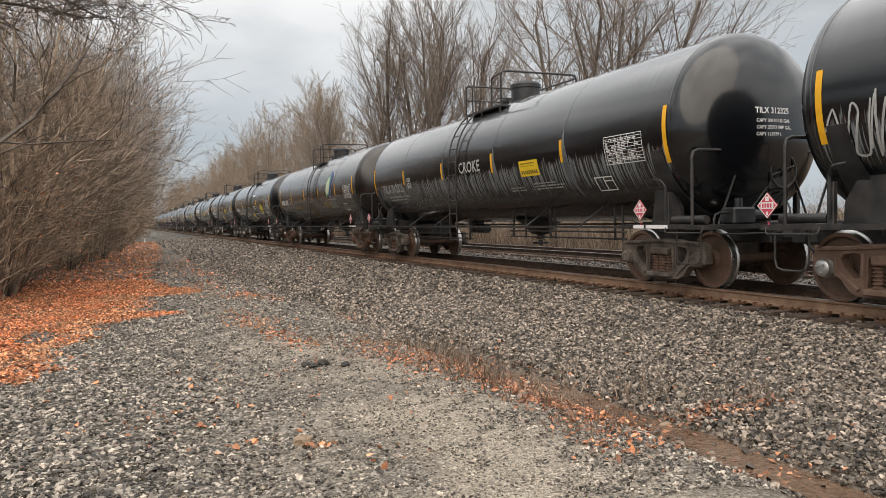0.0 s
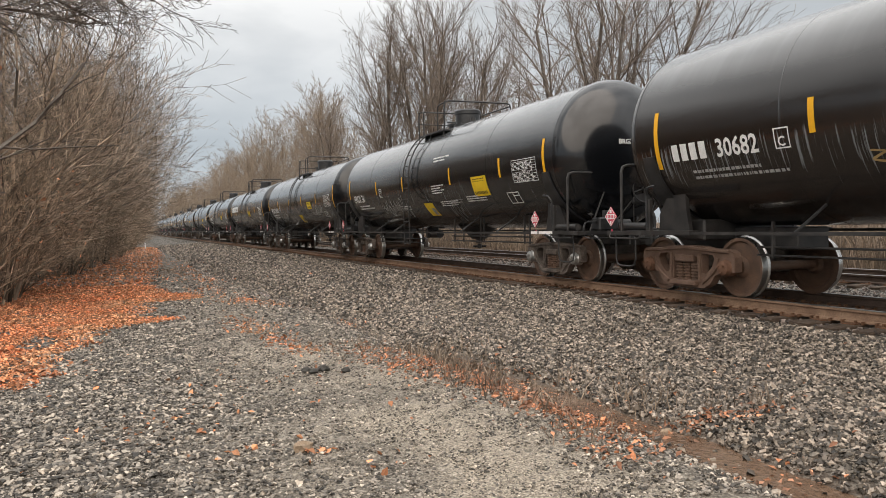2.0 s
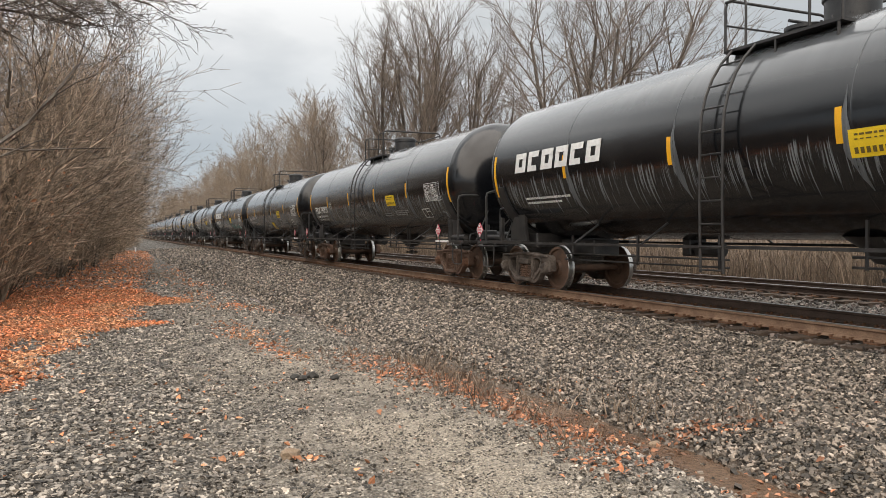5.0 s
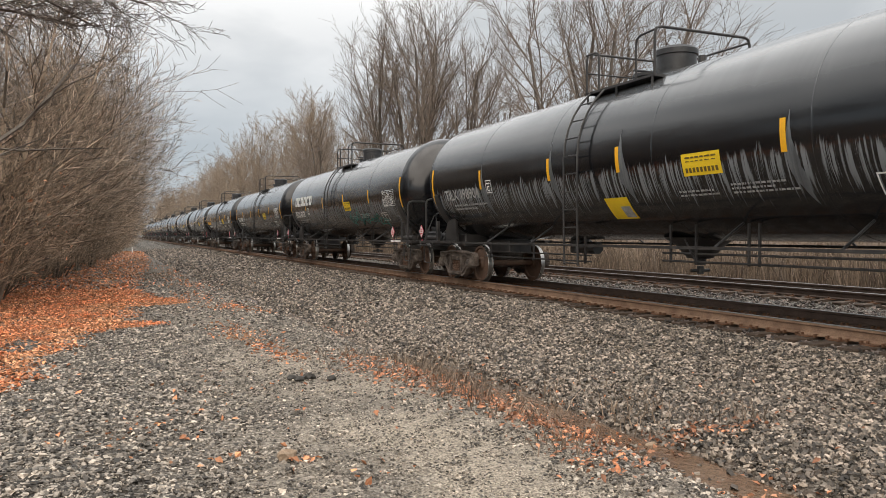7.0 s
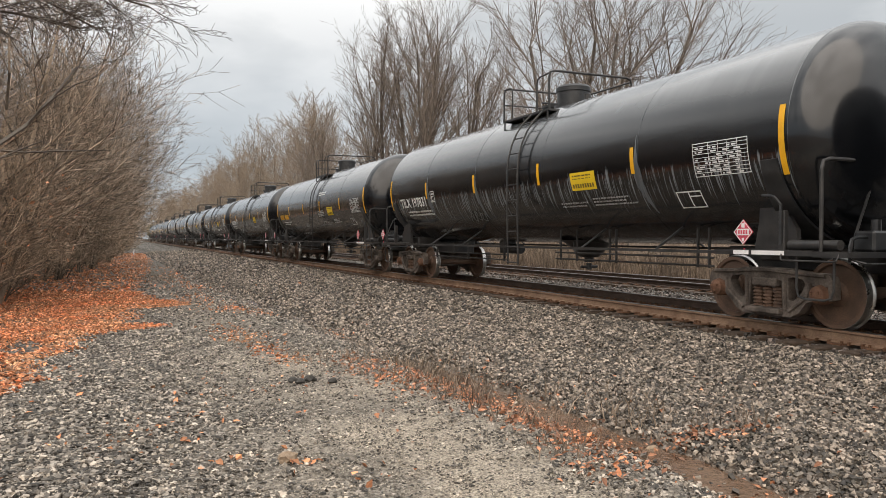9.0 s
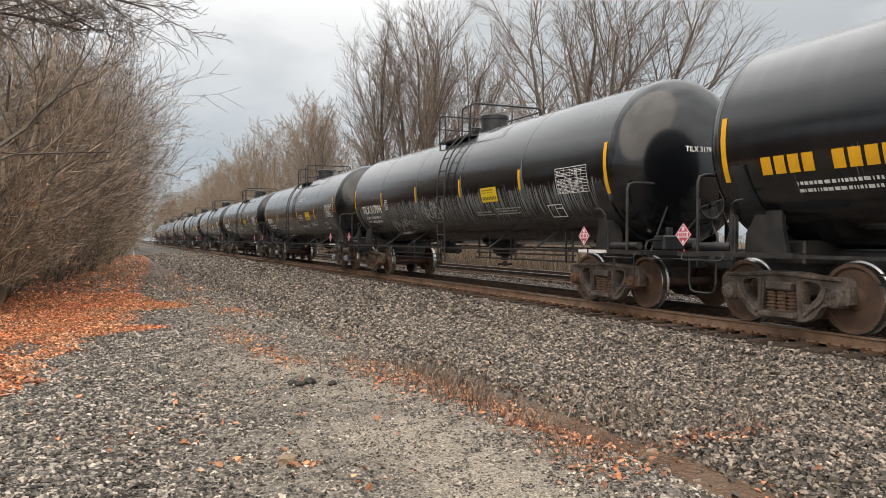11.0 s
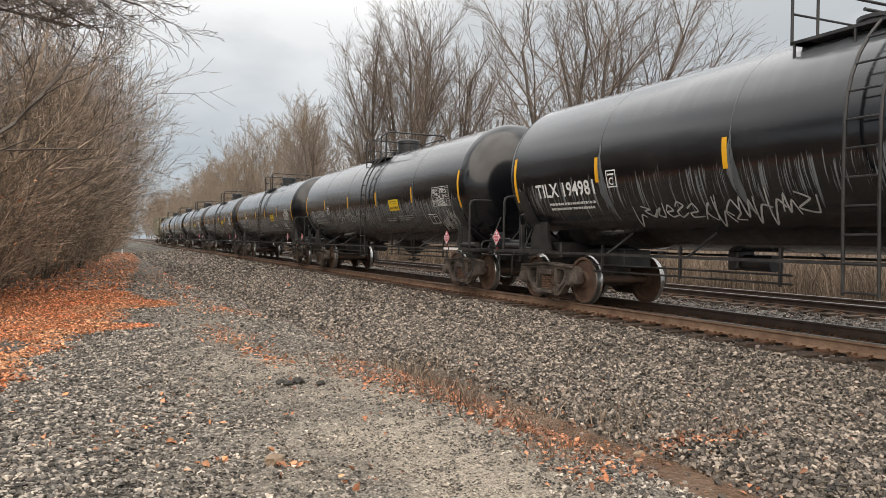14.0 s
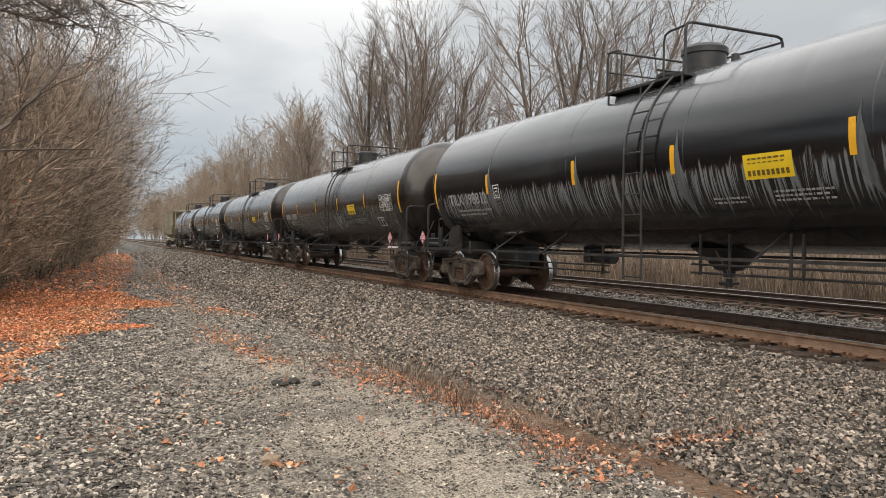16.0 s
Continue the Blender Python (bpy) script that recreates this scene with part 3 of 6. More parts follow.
def build_stones():
    rng = np.random.default_rng(11)
    xy = np.concatenate([scatter(rng, 58000, 3.4, 8.05, 2.8, 9), scatter(rng, 38000, 3.2, 8.05, 9, 14), scatter(rng, 30000, 3.0, 8.05, 14, 36, 1.4), scatter(rng, 14000, 2.8, 8.05, 36, 90, 1.4)])
    bank = ditch_x(xy[:, 1]) + np.where(xy[:, 1] > 9.5, -0.3, 0.2 + 0.2 * rng.random(len(xy)))
    xy = xy[in_view(xy) & (xy[:, 0] > bank)]
    d = np.hypot(xy[:, 0], xy[:, 1])
    stones("ballast_gravel", "angular grey crushed-stone ballast sloping from the track", rng, xy,
           (0.018 + 0.024 * rng.random(len(xy)) ** 2) * np.where(d > 36, 2.8, np.where(d > 15, 1.65, np.where(d > 10, 1.15, 1))), M_STONE)
    xy = np.concatenate([scatter(rng, 105000, -1.6, 4.1, 3.5, 13, 1.2), scatter(rng, 26000, -0.6, 3.5, 13, 34, 1.3)])
    xd = ditch_x(xy[:, 1])
    keep = in_view(xy) & (xy[:, 0] < xd - 0.22 + 0.3 * rng.random(len(xy)))
    sandy, _ = soil_masks(xy[:, 0], xy[:, 1])
    keep &= (rng.random(len(xy)) > 0.15 * sandy ** 0.7) & (xy[:, 0] > drift_edge(xy[:, 1]) - 0.25)
    xy = xy[keep]
    sandy, _ = soil_masks(xy[:, 0], xy[:, 1])
    size = (0.012 + 0.032 * rng.random(len(xy)) ** 2.6) * (1 - 0.5 * sandy) * np.where(xy[:, 1] > 13, 1.4, 1)
    stones("path_gravel", "loose flat grey slaty pebbles on the trodden path", rng, xy, size, M_PEBBLE, flat=0.42)
    xy = scatter(rng, 420, 3.3, 4.5, 3.0, 9)
    xy = xy[in_view(xy) & (np.abs(xy[:, 0] - ditch_x(xy[:, 1])) < 0.3)]
    stones("stream_gravel", "wet brown stones lying in the muddy ditch", rng, xy, 0.018 + 0.03 * rng.random(len(xy)) ** 2, M_STONE, flat=0.9, sink=-0.3)
    xy = np.concatenate([scatter(rng, 12000, 8.2, 10.4, 3.5, 36, 1.3), scatter(rng, 17000, 10.5, 16.4, 6, 38, 1.2)])
    xy = xy[in_view(xy) & (np.abs(xy[:, 0] - NEAR_RAIL) > .16) & (np.abs(xy[:, 0] - NEAR_RAIL - GAUGE) > .16)]
    stones("track_gravel", "dark crushed-stone ballast between the ties and tracks", rng, xy, 0.035 + 0.03 * rng.random(len(xy)) ** 2, M_TRACK_STONE)


build_stones()


def leaf_mesh(name, label, rng, xy, size, material, lift=0.02):
    """Curled dry leaves, each of two bent halves with a pointed tip."""
    n = len(xy)
    t = np.array([(-0.5, 0, 0.0), (-0.12, -0.3, 0.16), (0.22, -0.22, 0.10), (0.55, 0, 0.04), (0.22, 0.22, 0.12), (-0.12, 0.3, 0.18)])
    v = t[None] * (1 + rng.normal(0, 0.18, (n, 6, 3))) * size[:, None, None]
    v[..., 2] *= rng.uniform(0.3, 1.6, (n, 1))
    v = np.einsum("nij,nkj->nki", rotations(rng, n, 0.25), v)
    v[..., 0] += xy[:, None, 0]
    v[..., 1] += xy[:, None, 1]
    v[..., 2] += (ground_z(xy[:, 0], xy[:, 1]) + lift * (0.3 + rng.random(n)))[:, None]
    f = (np.arange(n)[:, None, None] * 6 + np.array([(0, 1, 2, 3), (0, 3, 4, 5)])[None]).reshape(-1, 4)
    return tagged(new(name, raw(name, v.reshape(-1, 3), f, material)), label, "leaves", kind="stuff")


def build_leaves():
    rng = np.random.default_rng(21)
    # the drift along the wood's edge, with two tongues that reach over the path
    xy = np.concatenate([scatter(rng, 78000, -3.8, 2.0, 6.5, 24, 1.2), scatter(rng, 17000, -4.5, 3.0, 24, 80, 1.3)])
    edge = drift_edge(xy[:, 1])
    ragged = 0.09 * np.sin(xy[:, 1] * 2.7 + 1) + 0.07 * np.sin(xy[:, 1] * 7.1 + xy[:, 0] * 5) + rng.normal(0, 0.07, len(xy)) + 0.3 * rng.random(len(xy)) ** 9
    thin = np.hypot((xy[:, 0] + 1.25) / 0.35, (xy[:, 1] - 12.3) / 0.7) < 0.9 + 0.2 * np.sin(xy[:, 0] * 9)
    a = xy[(xy[:, 0] < edge + ragged) & ~(thin & (rng.random(len(xy)) < 0.8))]
    # leaves lying on the path: x, y, spread across, spread along, how many
    path = [(2.4, 17.3, .3, .45, 190), (2.95, 16.7, .18, .4, 60), (1.85, 12.9, .22, .7, 170), (2.0, 11.2, .16, .8, 150), (2.08, 9.9, .1, .3, 60), (1.9, 20.5, .3, 1.0, 110),
            (3.8, 13.5, .12, .35, 45), (0.9, 8.2, .5, .4, 20), (0.45, 6.6, .25, .3, 26), (-0.1, 6.4, .2, .2, 18), (1.22, 5.26, .06, .05, 12), (0.73, 5.6, .05, .05, 4), (1.5, 4.9, .2, .15, 9),
            (0.1, 7.8, 1.2, 1.5, 36), (1.5, 7.2, 1.0, 1.0, 26), (2.2, 24, .4, 3, 150), (4.3, 20, 1.0, 6, 90), (2.3, 34, .6, 7, 240)]
    b = np.concatenate([rng.normal((x, y), (sx, sy), (k, 2)) for x, y, sx, sy, k in path])
    xy = np.concatenate([a, b])
    xy = xy[in_view(xy)]
    size = (0.03 + 0.05 * rng.random(len(xy)) ** 1.5) * np.where(xy[:, 1] > 24, 1.7, 1)
    leaf_mesh("leaf_litter", "drifts of curled orange-brown fallen leaves along the wood's edge", rng, xy, size, M_LEAF)
    # sodden leaves caught on both banks of the ditch
    bank = [(2.98, 9.2, .2, .4, 120), (3.1, 8.5, .16, .35, 150), (3.2, 7.8, .14, .4, 130), (3.42, 7.2, .12, .5, 150), (3.45, 6.4, .10, .5, 150), (3.4, 5.7, .10, .4, 120), (3.28, 5.1, .09, .25, 70),
            (3.2, 4.5, .12, .2, 60), (3.78, 5.75, .07, .12, 34), (3.95, 5.25, .09, .1, 34), (4.45, 5.05, .07, .09, 70), (4.85, 4.87, .09, .1, 40), (4.1, 3.85, .1, .12, 30), (3.75, 8.6, .25, .7, 90), (3.9, 7.0, .12, .6, 70),
            (4.2, 6.2, .4, .8, 36), (5.3, 5.2, .8, .8, 26), (3.62, 7.4, .16, .9, 110), (3.75, 5.6, .14, .8, 60)]
    bank = [(x, y, sx * 2.0, sy * 1.1, int(k * 1.6)) for x, y, sx, sy, k in bank]
    xy = np.concatenate([rng.normal((x, y), (sx, sy), (k, 2)) for x, y, sx, sy, k in bank])
    xy = xy[in_view(xy)]
    leaf_mesh("sodden_leaves", "wet red-brown leaves caught along the muddy ditch", rng, xy, 0.025 + 0.045 * rng.random(len(xy)) ** 1.5, M_LEAF_WET, 0.03)
    # a few dead leaves still hanging in the thicket
    n = 150
    p = np.concatenate([rng.normal((-2.35, 15.2, 4.0), (.22, .3, .16), (70, 3)), rng.normal((-1.7, 21, 1.7), (.5, 2.5, .8), (80, 3))])
    t = np.array([(-0.5, 0, 0.0), (-0.12, -0.3, 0.16), (0.55, 0, 0.04), (-0.12, 0.3, 0.18)])
    v = np.einsum("nij,nkj->nki", rotations(rng, n), t[None] * rng.uniform(0.06, 0.12, (n, 1, 1))) + p[:, None]
    f = (np.arange(n)[:, None] * 4 + np.arange(4)[None])
    tagged(new("hanging_leaves", raw("hanging_leaves", v.reshape(-1, 3), f, M_LEAF)), "few dead orange leaves still hanging in the thicket", "leaves", kind="stuff")


build_leaves()


def build_stream():
    """Shallow muddy water lying in the ditch."""
    ys = np.concatenate([np.arange(2.4, 9.4, 0.15)])
    rng = np.random.default_rng(41)
    w = np.clip(0.30 - 0.032 * (ys - 3), 0.05, 0.4) * (1 + 0.25 * np.sin(ys * 3.1) + rng.normal(0, 0.08, len(ys)))
    x = ditch_x(ys) + 0.05 * np.sin(ys * 2.2)
    z = ground_z(ditch_x(ys), ys) + 0.035
    v = np.concatenate([np.stack([x - w, ys, z], 1), np.stack([x + w, ys, z], 1)])
    k = len(ys)
    i = np.arange(k - 1)
    f = np.stack([i, i + k, i + k + 1, i + 1], 1)
    tagged(new("water", raw("water", v, f, M_WATER)), "shallow brown muddy water trickling in the ditch", "water", kind="structure")
    for px, py, a, b in ((3.5, 16.0, .16, .7), (3.35, 20.5, .12, 1.1)):
        n = 20
        t = np.arange(n) * 2 * np.pi / n
        v = np.stack([px + a * np.cos(t) * (1 + .2 * np.sin(3 * t)), py + b * np.sin(t), 0 * t + float(ground_z(px, py)) + .03], 1)
        v = np.concatenate([v, [[px, py, v[0, 2]]]])
        f = np.stack([np.arange(n), (np.arange(n) + 1) % n, np.full(n, n)], 1)
        tagged(new("puddle", raw("puddle", v, f, M_WATER)), "small dark puddle in the wheel track beside ballast", "puddle", kind="structure")


build_stream()


def rock(name, label, x, y, size, material, seed):
    bm = bmesh.new()
    bmesh.ops.create_icosphere(bm, subdivisions=2, radius=size / 2)
    rng = np.random.default_rng(seed)
    off = Vector(rng.normal(size=3) * 9)
    for v in bm.verts:
        k = 1 + 0.55 * noise.noise(v.co * (2.6 / size) + off)
        v.co = Vector((v.co.x * k * 1.15, v.co.y * k, v.co.z * k * 0.75))
    ob = part(name, bm, material, None)
    ob.location = (x, y, float(ground_z(x, y)) + size * 0.24)
    tagged(ob, label, "stone", "loose stones on the path")


rock("stone", "pale sandy stone lying on the gravel path", 1.13, 5.41, 0.12, M_PALE_STONE, 1)
rock("stone", "small dark stone lying on the gravel path", 2.19, 8.11, 0.09, M_DARK_STONE, 2)
rock("stone", "small dark stone lying on the gravel path", 1.86, 8.24, 0.10, M_DARK_STONE, 3)
rock("stone", "broken dark stone lying on the gravel path", 1.80, 8.36, 0.09, M_DARK_STONE, 4)
rock("stone", "pale stone at the ditch's edge", 4.12, 5.12, 0.09, M_PALE_STONE, 5)
rock("stone", "dark flat stone lying on the gravel path", 1.99, 8.3, 0.11, M_DARK_STONE, 6)


def build_tufts():
    """Dry weeds along the ditch."""
    rng = np.random.default_rng(51)
    spots = [(3.35, 7.9, .3, 130), (3.75, 8.3, .3, 120), (4.45, 5.75, .18, 70), (4.2, 7.0, .3, 60), (4.95, 5.1, .2, 50), (4.6, 6.3, .3, 50), (3.0, 9.5, .35, 70), (3.9, 9.8, .3, 170), (3.75, 9.0, .25, 90), (3.3, 5.9, .16, 60), (3.15, 4.9, .16, 50), (3.35, 7.0, .16, 60), (1.6, 30, .6, 160), (1.2, 44, .8, 160), (3.3, 6.8, .25, 50)]
    xy = np.concatenate([rng.normal((x, y), s, (k, 2)) for x, y, s, k in spots])
    n = len(xy)
    h = rng.uniform(.06, .2, n) * np.where(xy[:, 1] > 25, 2.2, 1)
    a = rng.random(n) * 6.283
    w = rng.uniform(.003, .006, n)
    base = np.concatenate([xy, ground_z(xy[:, 0], xy[:, 1])[:, None]], 1)
    off = np.stack([np.cos(a) * w, np.sin(a) * w, 0 * a], 1)
    lean = rng.normal(0, .5, (n, 2)) * h[:, None]
    mid = base + np.concatenate([lean * .4, (h * .6)[:, None]], 1)
    top = base + np.concatenate([lean, h[:, None]], 1)
    v = np.stack([base - off, base + off, mid + off, mid - off, top + off * .3, top - off * .3], 1).reshape(-1, 3)
    f = (np.arange(n)[:, None, None] * 6 + np.array([(0, 1, 2, 3), (3, 2, 4, 5)])[None]).reshape(-1, 4)
    tagged(new("dry_weeds", raw("dry_weeds", v, f, M_REED)), "thin dry tan weeds along the ditch", "weeds", kind="stuff")


build_tufts()

# ------------------------------------------------------------------ bare trees


def grow(rng, segs, p, d, length, r, depth, spec):
    """One limb in short pieces, with side limbs; pieces go to segs as (start, end, radius, radius, depth)."""
    pieces = spec["pieces"][depth]
    step = length / pieces
    tip = r * (0.35 if depth else 0.45)
    for i in range(pieces):
        w = spec["wander"] * (1 + 0.4 * depth)
        d = d + rng.normal(0, w, 3) + np.array((0, 0, spec["up"][depth]))
        d = d / np.linalg.norm(d)
        q = p + d * step
        ra, rb = r + (tip - r) * i / pieces, r + (tip - r) * (i + 1) / pieces
        segs.append((*p, *q, ra, rb, depth))
        p = q
        if depth + 1 < len(spec["pieces"]):
            f = (i + 1) / pieces
            if depth == 0 and f < spec["clear"]:
                continue
            k = spec["kids"][depth]
            k = int(k) + (rng.random() < k - int(k))
            for _ in range(k):
                side = np.cross(d, rng.normal(size=3))
                side /= np.linalg.norm(side) + 1e-9
                a = math.radians(rng.uniform(*spec["angle"][depth]))
                e = d * math.cos(a) + side * math.sin(a)
                grow(rng, segs, p, e, length * rng.uniform(*spec["ratio"][depth]) * (spec["long"] - spec["fall"] * f if depth == 0 else 1.0), rb * 0.56, depth + 1, spec)


def tubes(name, segs, material, thin):
    """Limb pieces as tapered three- or four-sided tubes in one mesh."""
    s = np.array(segs)
    a, b, ra, rb = s[:, :3], s[:, 3:6], np.maximum(s[:, 6], thin), np.maximum(s[:, 7], thin * 0.7)
    d = b - a
    d /= np.linalg.norm(d, axis=1)[:, None] + 1e-9
    u = np.cross(d, np.where(np.abs(d[:, 2:3]) > 0.9, (1, 0, 0), (0, 0, 1)))
    u /= np.linalg.norm(u, axis=1)[:, None]
    w = np.cross(d, u)
    k = 6 if name == "trunk" else 3
    ang = np.arange(k) * 2 * np.pi / k
    ring = np.cos(ang)[None, :, None] * u[:, None] + np.sin(ang)[None, :, None] * w[:, None]
    v = np.concatenate([a[:, None] + ring * ra[:, None, None], b[:, None] + ring * rb[:, None, None]], 1).reshape(-1, 3)
    i = np.arange(k)
    q = np.stack([i, (i + 1) % k, (i + 1) % k + k, i + k], 1)
    f = (np.arange(len(s))[:, None, None] * 2 * k + q[None]).reshape(-1, 4)
    return raw(name, v, f, material)


# how many pieces and side limbs each order of limb has, how it rises, wanders and forks
TREE = dict(pieces=[9, 8, 5, 3], kids=[1.9, 1.55, 1.5], up=[0.012, 0.035, 0.03, 0.02], wander=0.035, angle=[(18, 42), (20, 40), (20, 42)], ratio=[(0.42, 0.66), (0.22, 0.38), (0.34, 0.55)], clear=0.25, long=1.25, fall=0.8)
SPREAD_TREE = dict(TREE, angle=[(24, 48), (22, 42), (22, 45)], up=[0.01, 0.02, 0.02, 0.01], kids=[1.8, 1.45, 1.4], long=1.35, fall=0.85)
FAR_TREE = dict(pieces=[6, 6, 4, 2], kids=[2.6, 1.9, 1.35], up=[0.02, 0.05, 0.04, 0.02], wander=0.045, angle=[(18, 40), (22, 45), (22, 45)], ratio=[(0.38, 0.6), (0.24, 0.4), (0.35, 0.5)], clear=0.15, long=1.25, fall=0.7)
SHRUB = dict(pieces=[6, 4, 3, 2], kids=[2.0, 1.8, 1.4], up=[0.02, 0.05, 0.03, 0.01], wander=0.075, angle=[(20, 55)] * 3, ratio=[(0.40, 0.62), (0.36, 0.55), (0.36, 0.55)], clear=0.1, long=1.15, fall=0.5)
SAPLING = dict(pieces=[8, 6, 4, 2], kids=[2.3, 1.7, 1.5], up=[0.03, 0.045, 0.04, 0.03], wander=0.055, angle=[(30, 62), (22, 45), (22, 45)], ratio=[(0.36, 0.56), (0.28, 0.44), (0.3, 0.48)], clear=0.15, long=1.3, fall=0.7)


def make_tree(seed, height, stems, spec, radius, name, bark, twig, lean=0.22, thin=0.006, tilt=(0.0, 0.0)):
    rng = np.random.default_rng(seed)
    segs = []
    for k in range(stems):
        a = rng.random() * 6.283
        d = np.array((math.cos(a) * lean * rng.random(), math.sin(a) * lean * rng.random(), 1.0)) + np.array((*tilt, 0))
        start = np.array((math.cos(a), math.sin(a), 0)) * 0.12 * (stems > 1) - np.array((0, 0, 0.35))
        grow(rng, segs, start, d / np.linalg.norm(d), height * rng.uniform(0.55, 0.68), radius * rng.uniform(0.7, 1), 0, spec)
    thing = new(name)
    low = [s for s in segs if s[8] < 1]
    high = [s for s in segs if s[8] >= 1]
    for nm, part_segs, m in (("trunk", low, bark), ("crown", high, twig)):
        ob = new(nm, tubes(nm, part_segs, m, thin))
        ob.parent = thing
        if nm == "trunk":
            ob.data.polygons.foreach_set("use_smooth", [True] * len(ob.data.polygons))
    return thing, len(segs)


def bearing(degrees, x):
    """The y at which a line from the standpoint, so many degrees right of the track, is x metres to the right."""
    return x / math.tan(radians(degrees))


def build_trees():
    rng = np.random.default_rng(7)
    tall = []
    for k in range(5):
        t, n = make_tree(100 + k, 25.0 if k < 3 else 22.5, 2, TREE if k < 3 else SPREAD_TREE, 0.20, "bare_tree", M_BARK, M_TWIG, lean=0.34, thin=0.009)
        tagged(t, "tall leafless deciduous tree with upswept grey-brown branches", "tree", "leafless trees beyond the tracks")
        tall.append(t)
    # bearing, distance to the side, size
    spots = [(14.8, 21.5, .84, 0), (17.2, 20, .96, 1), (18.9, 20, 1.08, 2), (20.6, 21, 1.14, 0), (22.4, 21, 1.08, 1), (24.4, 24, 1.0, 2), (27.6, 28, .8, 0), (32.6, 23, .98, 3), (34.4, 22, 1.0, 4), (36.4, 25, .95, 3)]
    used = set()
    for a, x, s, k in spots:
        m = pose(x, bearing(a, x), -1.1, 0, 0, rng.random() * 360)
        ob = copy_thing(tall[k], m) if k in used else tall[k]
        used.add(k)
        ob.matrix_basis = m
        ob.scale = (s, s, s)
    far = []
    for k in range(4):
        t, n = make_tree(150 + k, 22.0, 2, FAR_TREE, 0.14, "bare_tree", M_TWIG, M_FAR_TWIG, lean=0.4, thin=0.018)
        tagged(t, "leafless brown tree in the distant row along the railway", "tree", "leafless trees beyond the tracks")
        far.append(t)
    i = 0
    y = 82.0
    while y < 420:
        x = 20.5 + rng.normal(0, 1.6) if i % 3 else 27.0
        m = pose(x, y, -1.1, 0, 0, rng.random() * 360)
        s = rng.uniform(0.85, 1.12)
        ob = far[i] if i < 4 else copy_thing(far[i % 4], m)
        ob.matrix_basis = m
        ob.scale = (s, s, s)
        i += 1
        y += 4.2 + 0.02 * y
    # the woods that close the view down the line
    for k in range(9):
        m = pose(-26 + 5.5 * k, 440 + rng.normal(0, 12), -1.0, 0, 0, rng.random() * 360)
        ob = copy_thing(far[k % 4], m)
        ob.scale = (0.9, 0.9, 0.7)
    bushes = []
    for k in range(5):
        t, n = make_tree(200 + k, 5.2, 7, SHRUB, 0.03, "leafless_shrub", M_SHRUB, M_SHRUB, lean=0.7, thin=0.0042)
        tagged(t, "dense leafless brown shrub at the wood's edge", "shrub", "shrubs of the thicket")
        bushes.append(t)
    saps = []
    for k in range(4):
        t, n = make_tree(300 + k, 12.0, 3, SAPLING, 0.06, "young_bare_tree", M_THICKET, M_THICKET, lean=0.3, thin=0.0055, tilt=(0.24, -0.05))
        tagged(t, "slender leafless young tree over the thicket", "tree", "young trees of the thicket")
        saps.append(t)

    def edge(y):
        return float(np.interp(y, [8, 18, 28, 50, 70, 160], [-3.4, -2.7, -2.5, -0.5, 0.5, 2.4]))
    i = 0
    for y in np.concatenate([np.arange(18, 46, 1.5), np.arange(46, 130, 5)]):
        for row in range(2):
            x = edge(y) - 0.5 - 2.0 * row + rng.normal(0, 0.4)
            m = pose(x, y + rng.normal(0, 0.6), -0.42, 0, 0, rng.random() * 360)
            ob = bushes[i] if i < 5 else copy_thing(bushes[i % 5], m)
            ob.matrix_basis = m
            s = rng.uniform(0.75, 1.15)
            ob.scale = (s, s, s)
            i += 1
    i = 0
    for y in np.concatenate([np.arange(19, 46, 2.0), np.arange(46, 150, 8)]):
        x = edge(y) + (0.7 if 26 < y < 46 else 0.1) - (i % 3) * 1.3 - rng.random() * 0.8
        m = pose(x, y + rng.normal(0, 0.8), -0.42, 0, 0, rng.uniform(-50, 50))
        ob = saps[i] if i < 4 else copy_thing(saps[i % 4], m)
        ob.matrix_basis = m
        s = rng.uniform(0.8, 1.1)
        ob.scale = (s, s, s)
        i += 1
    # brush behind the reeds
    for k in range(10):
        m = pose(24.5 + rng.normal(0, 1.2), 14 + 7.0 * k + rng.normal(0, 1), -1.1, 0, 0, rng.random() * 360)
        ob = copy_thing(bushes[k % 5], m)
        ob.scale = (0.95, 0.95, 0.8)
        tagged(ob, "leafless brown brush behind the reeds", "shrub", "brush beyond the tracks")
    # one larger tree at the wood's edge that reaches over the path
    segs = []
    r2 = np.random.default_rng(77)
    grow(r2, segs, np.array((0, 0, -0.3)), np.array((0.02, 0, 1.0)), 8.5, 0.14, 0, dict(SAPLING, kids=[1.2, 1.0, 0.8]))
    low = [s for s in segs if s[8] < 1]
    high = [s for s in segs if s[8] >= 1]
    limb = dict(SHRUB, up=[-0.004, 0.02, 0.02, 0.02], angle=[(18, 45)] * 3, wander=0.05, pieces=[9, 6, 4, 3], kids=[1.6, 1.2, 1.3], ratio=[(0.28, 0.46)] * 3, long=1.15, fall=0.5)
    for z, d, length in ((5.8, (1.0, 0.05, -0.24), 4.0), (6.3, (1.0, -0.15, -0.2), 3.7), (5.5, (1.0, 0.4, -0.14), 3.0), (6.6, (0.9, 0.4, -0.24), 3.6)):
        d = np.array(d)
        grow(r2, high, np.array((0.1, 0, z)), d / np.linalg.norm(d), length, 0.045, 0, limb)
    thing = new("overhanging_tree")
    for nm, ss, m in (("trunk", low, M_BARK), ("crown", high, M_BARK)):
        ob = new(nm, tubes(nm, ss, m, 0.005))
        ob.parent = thing
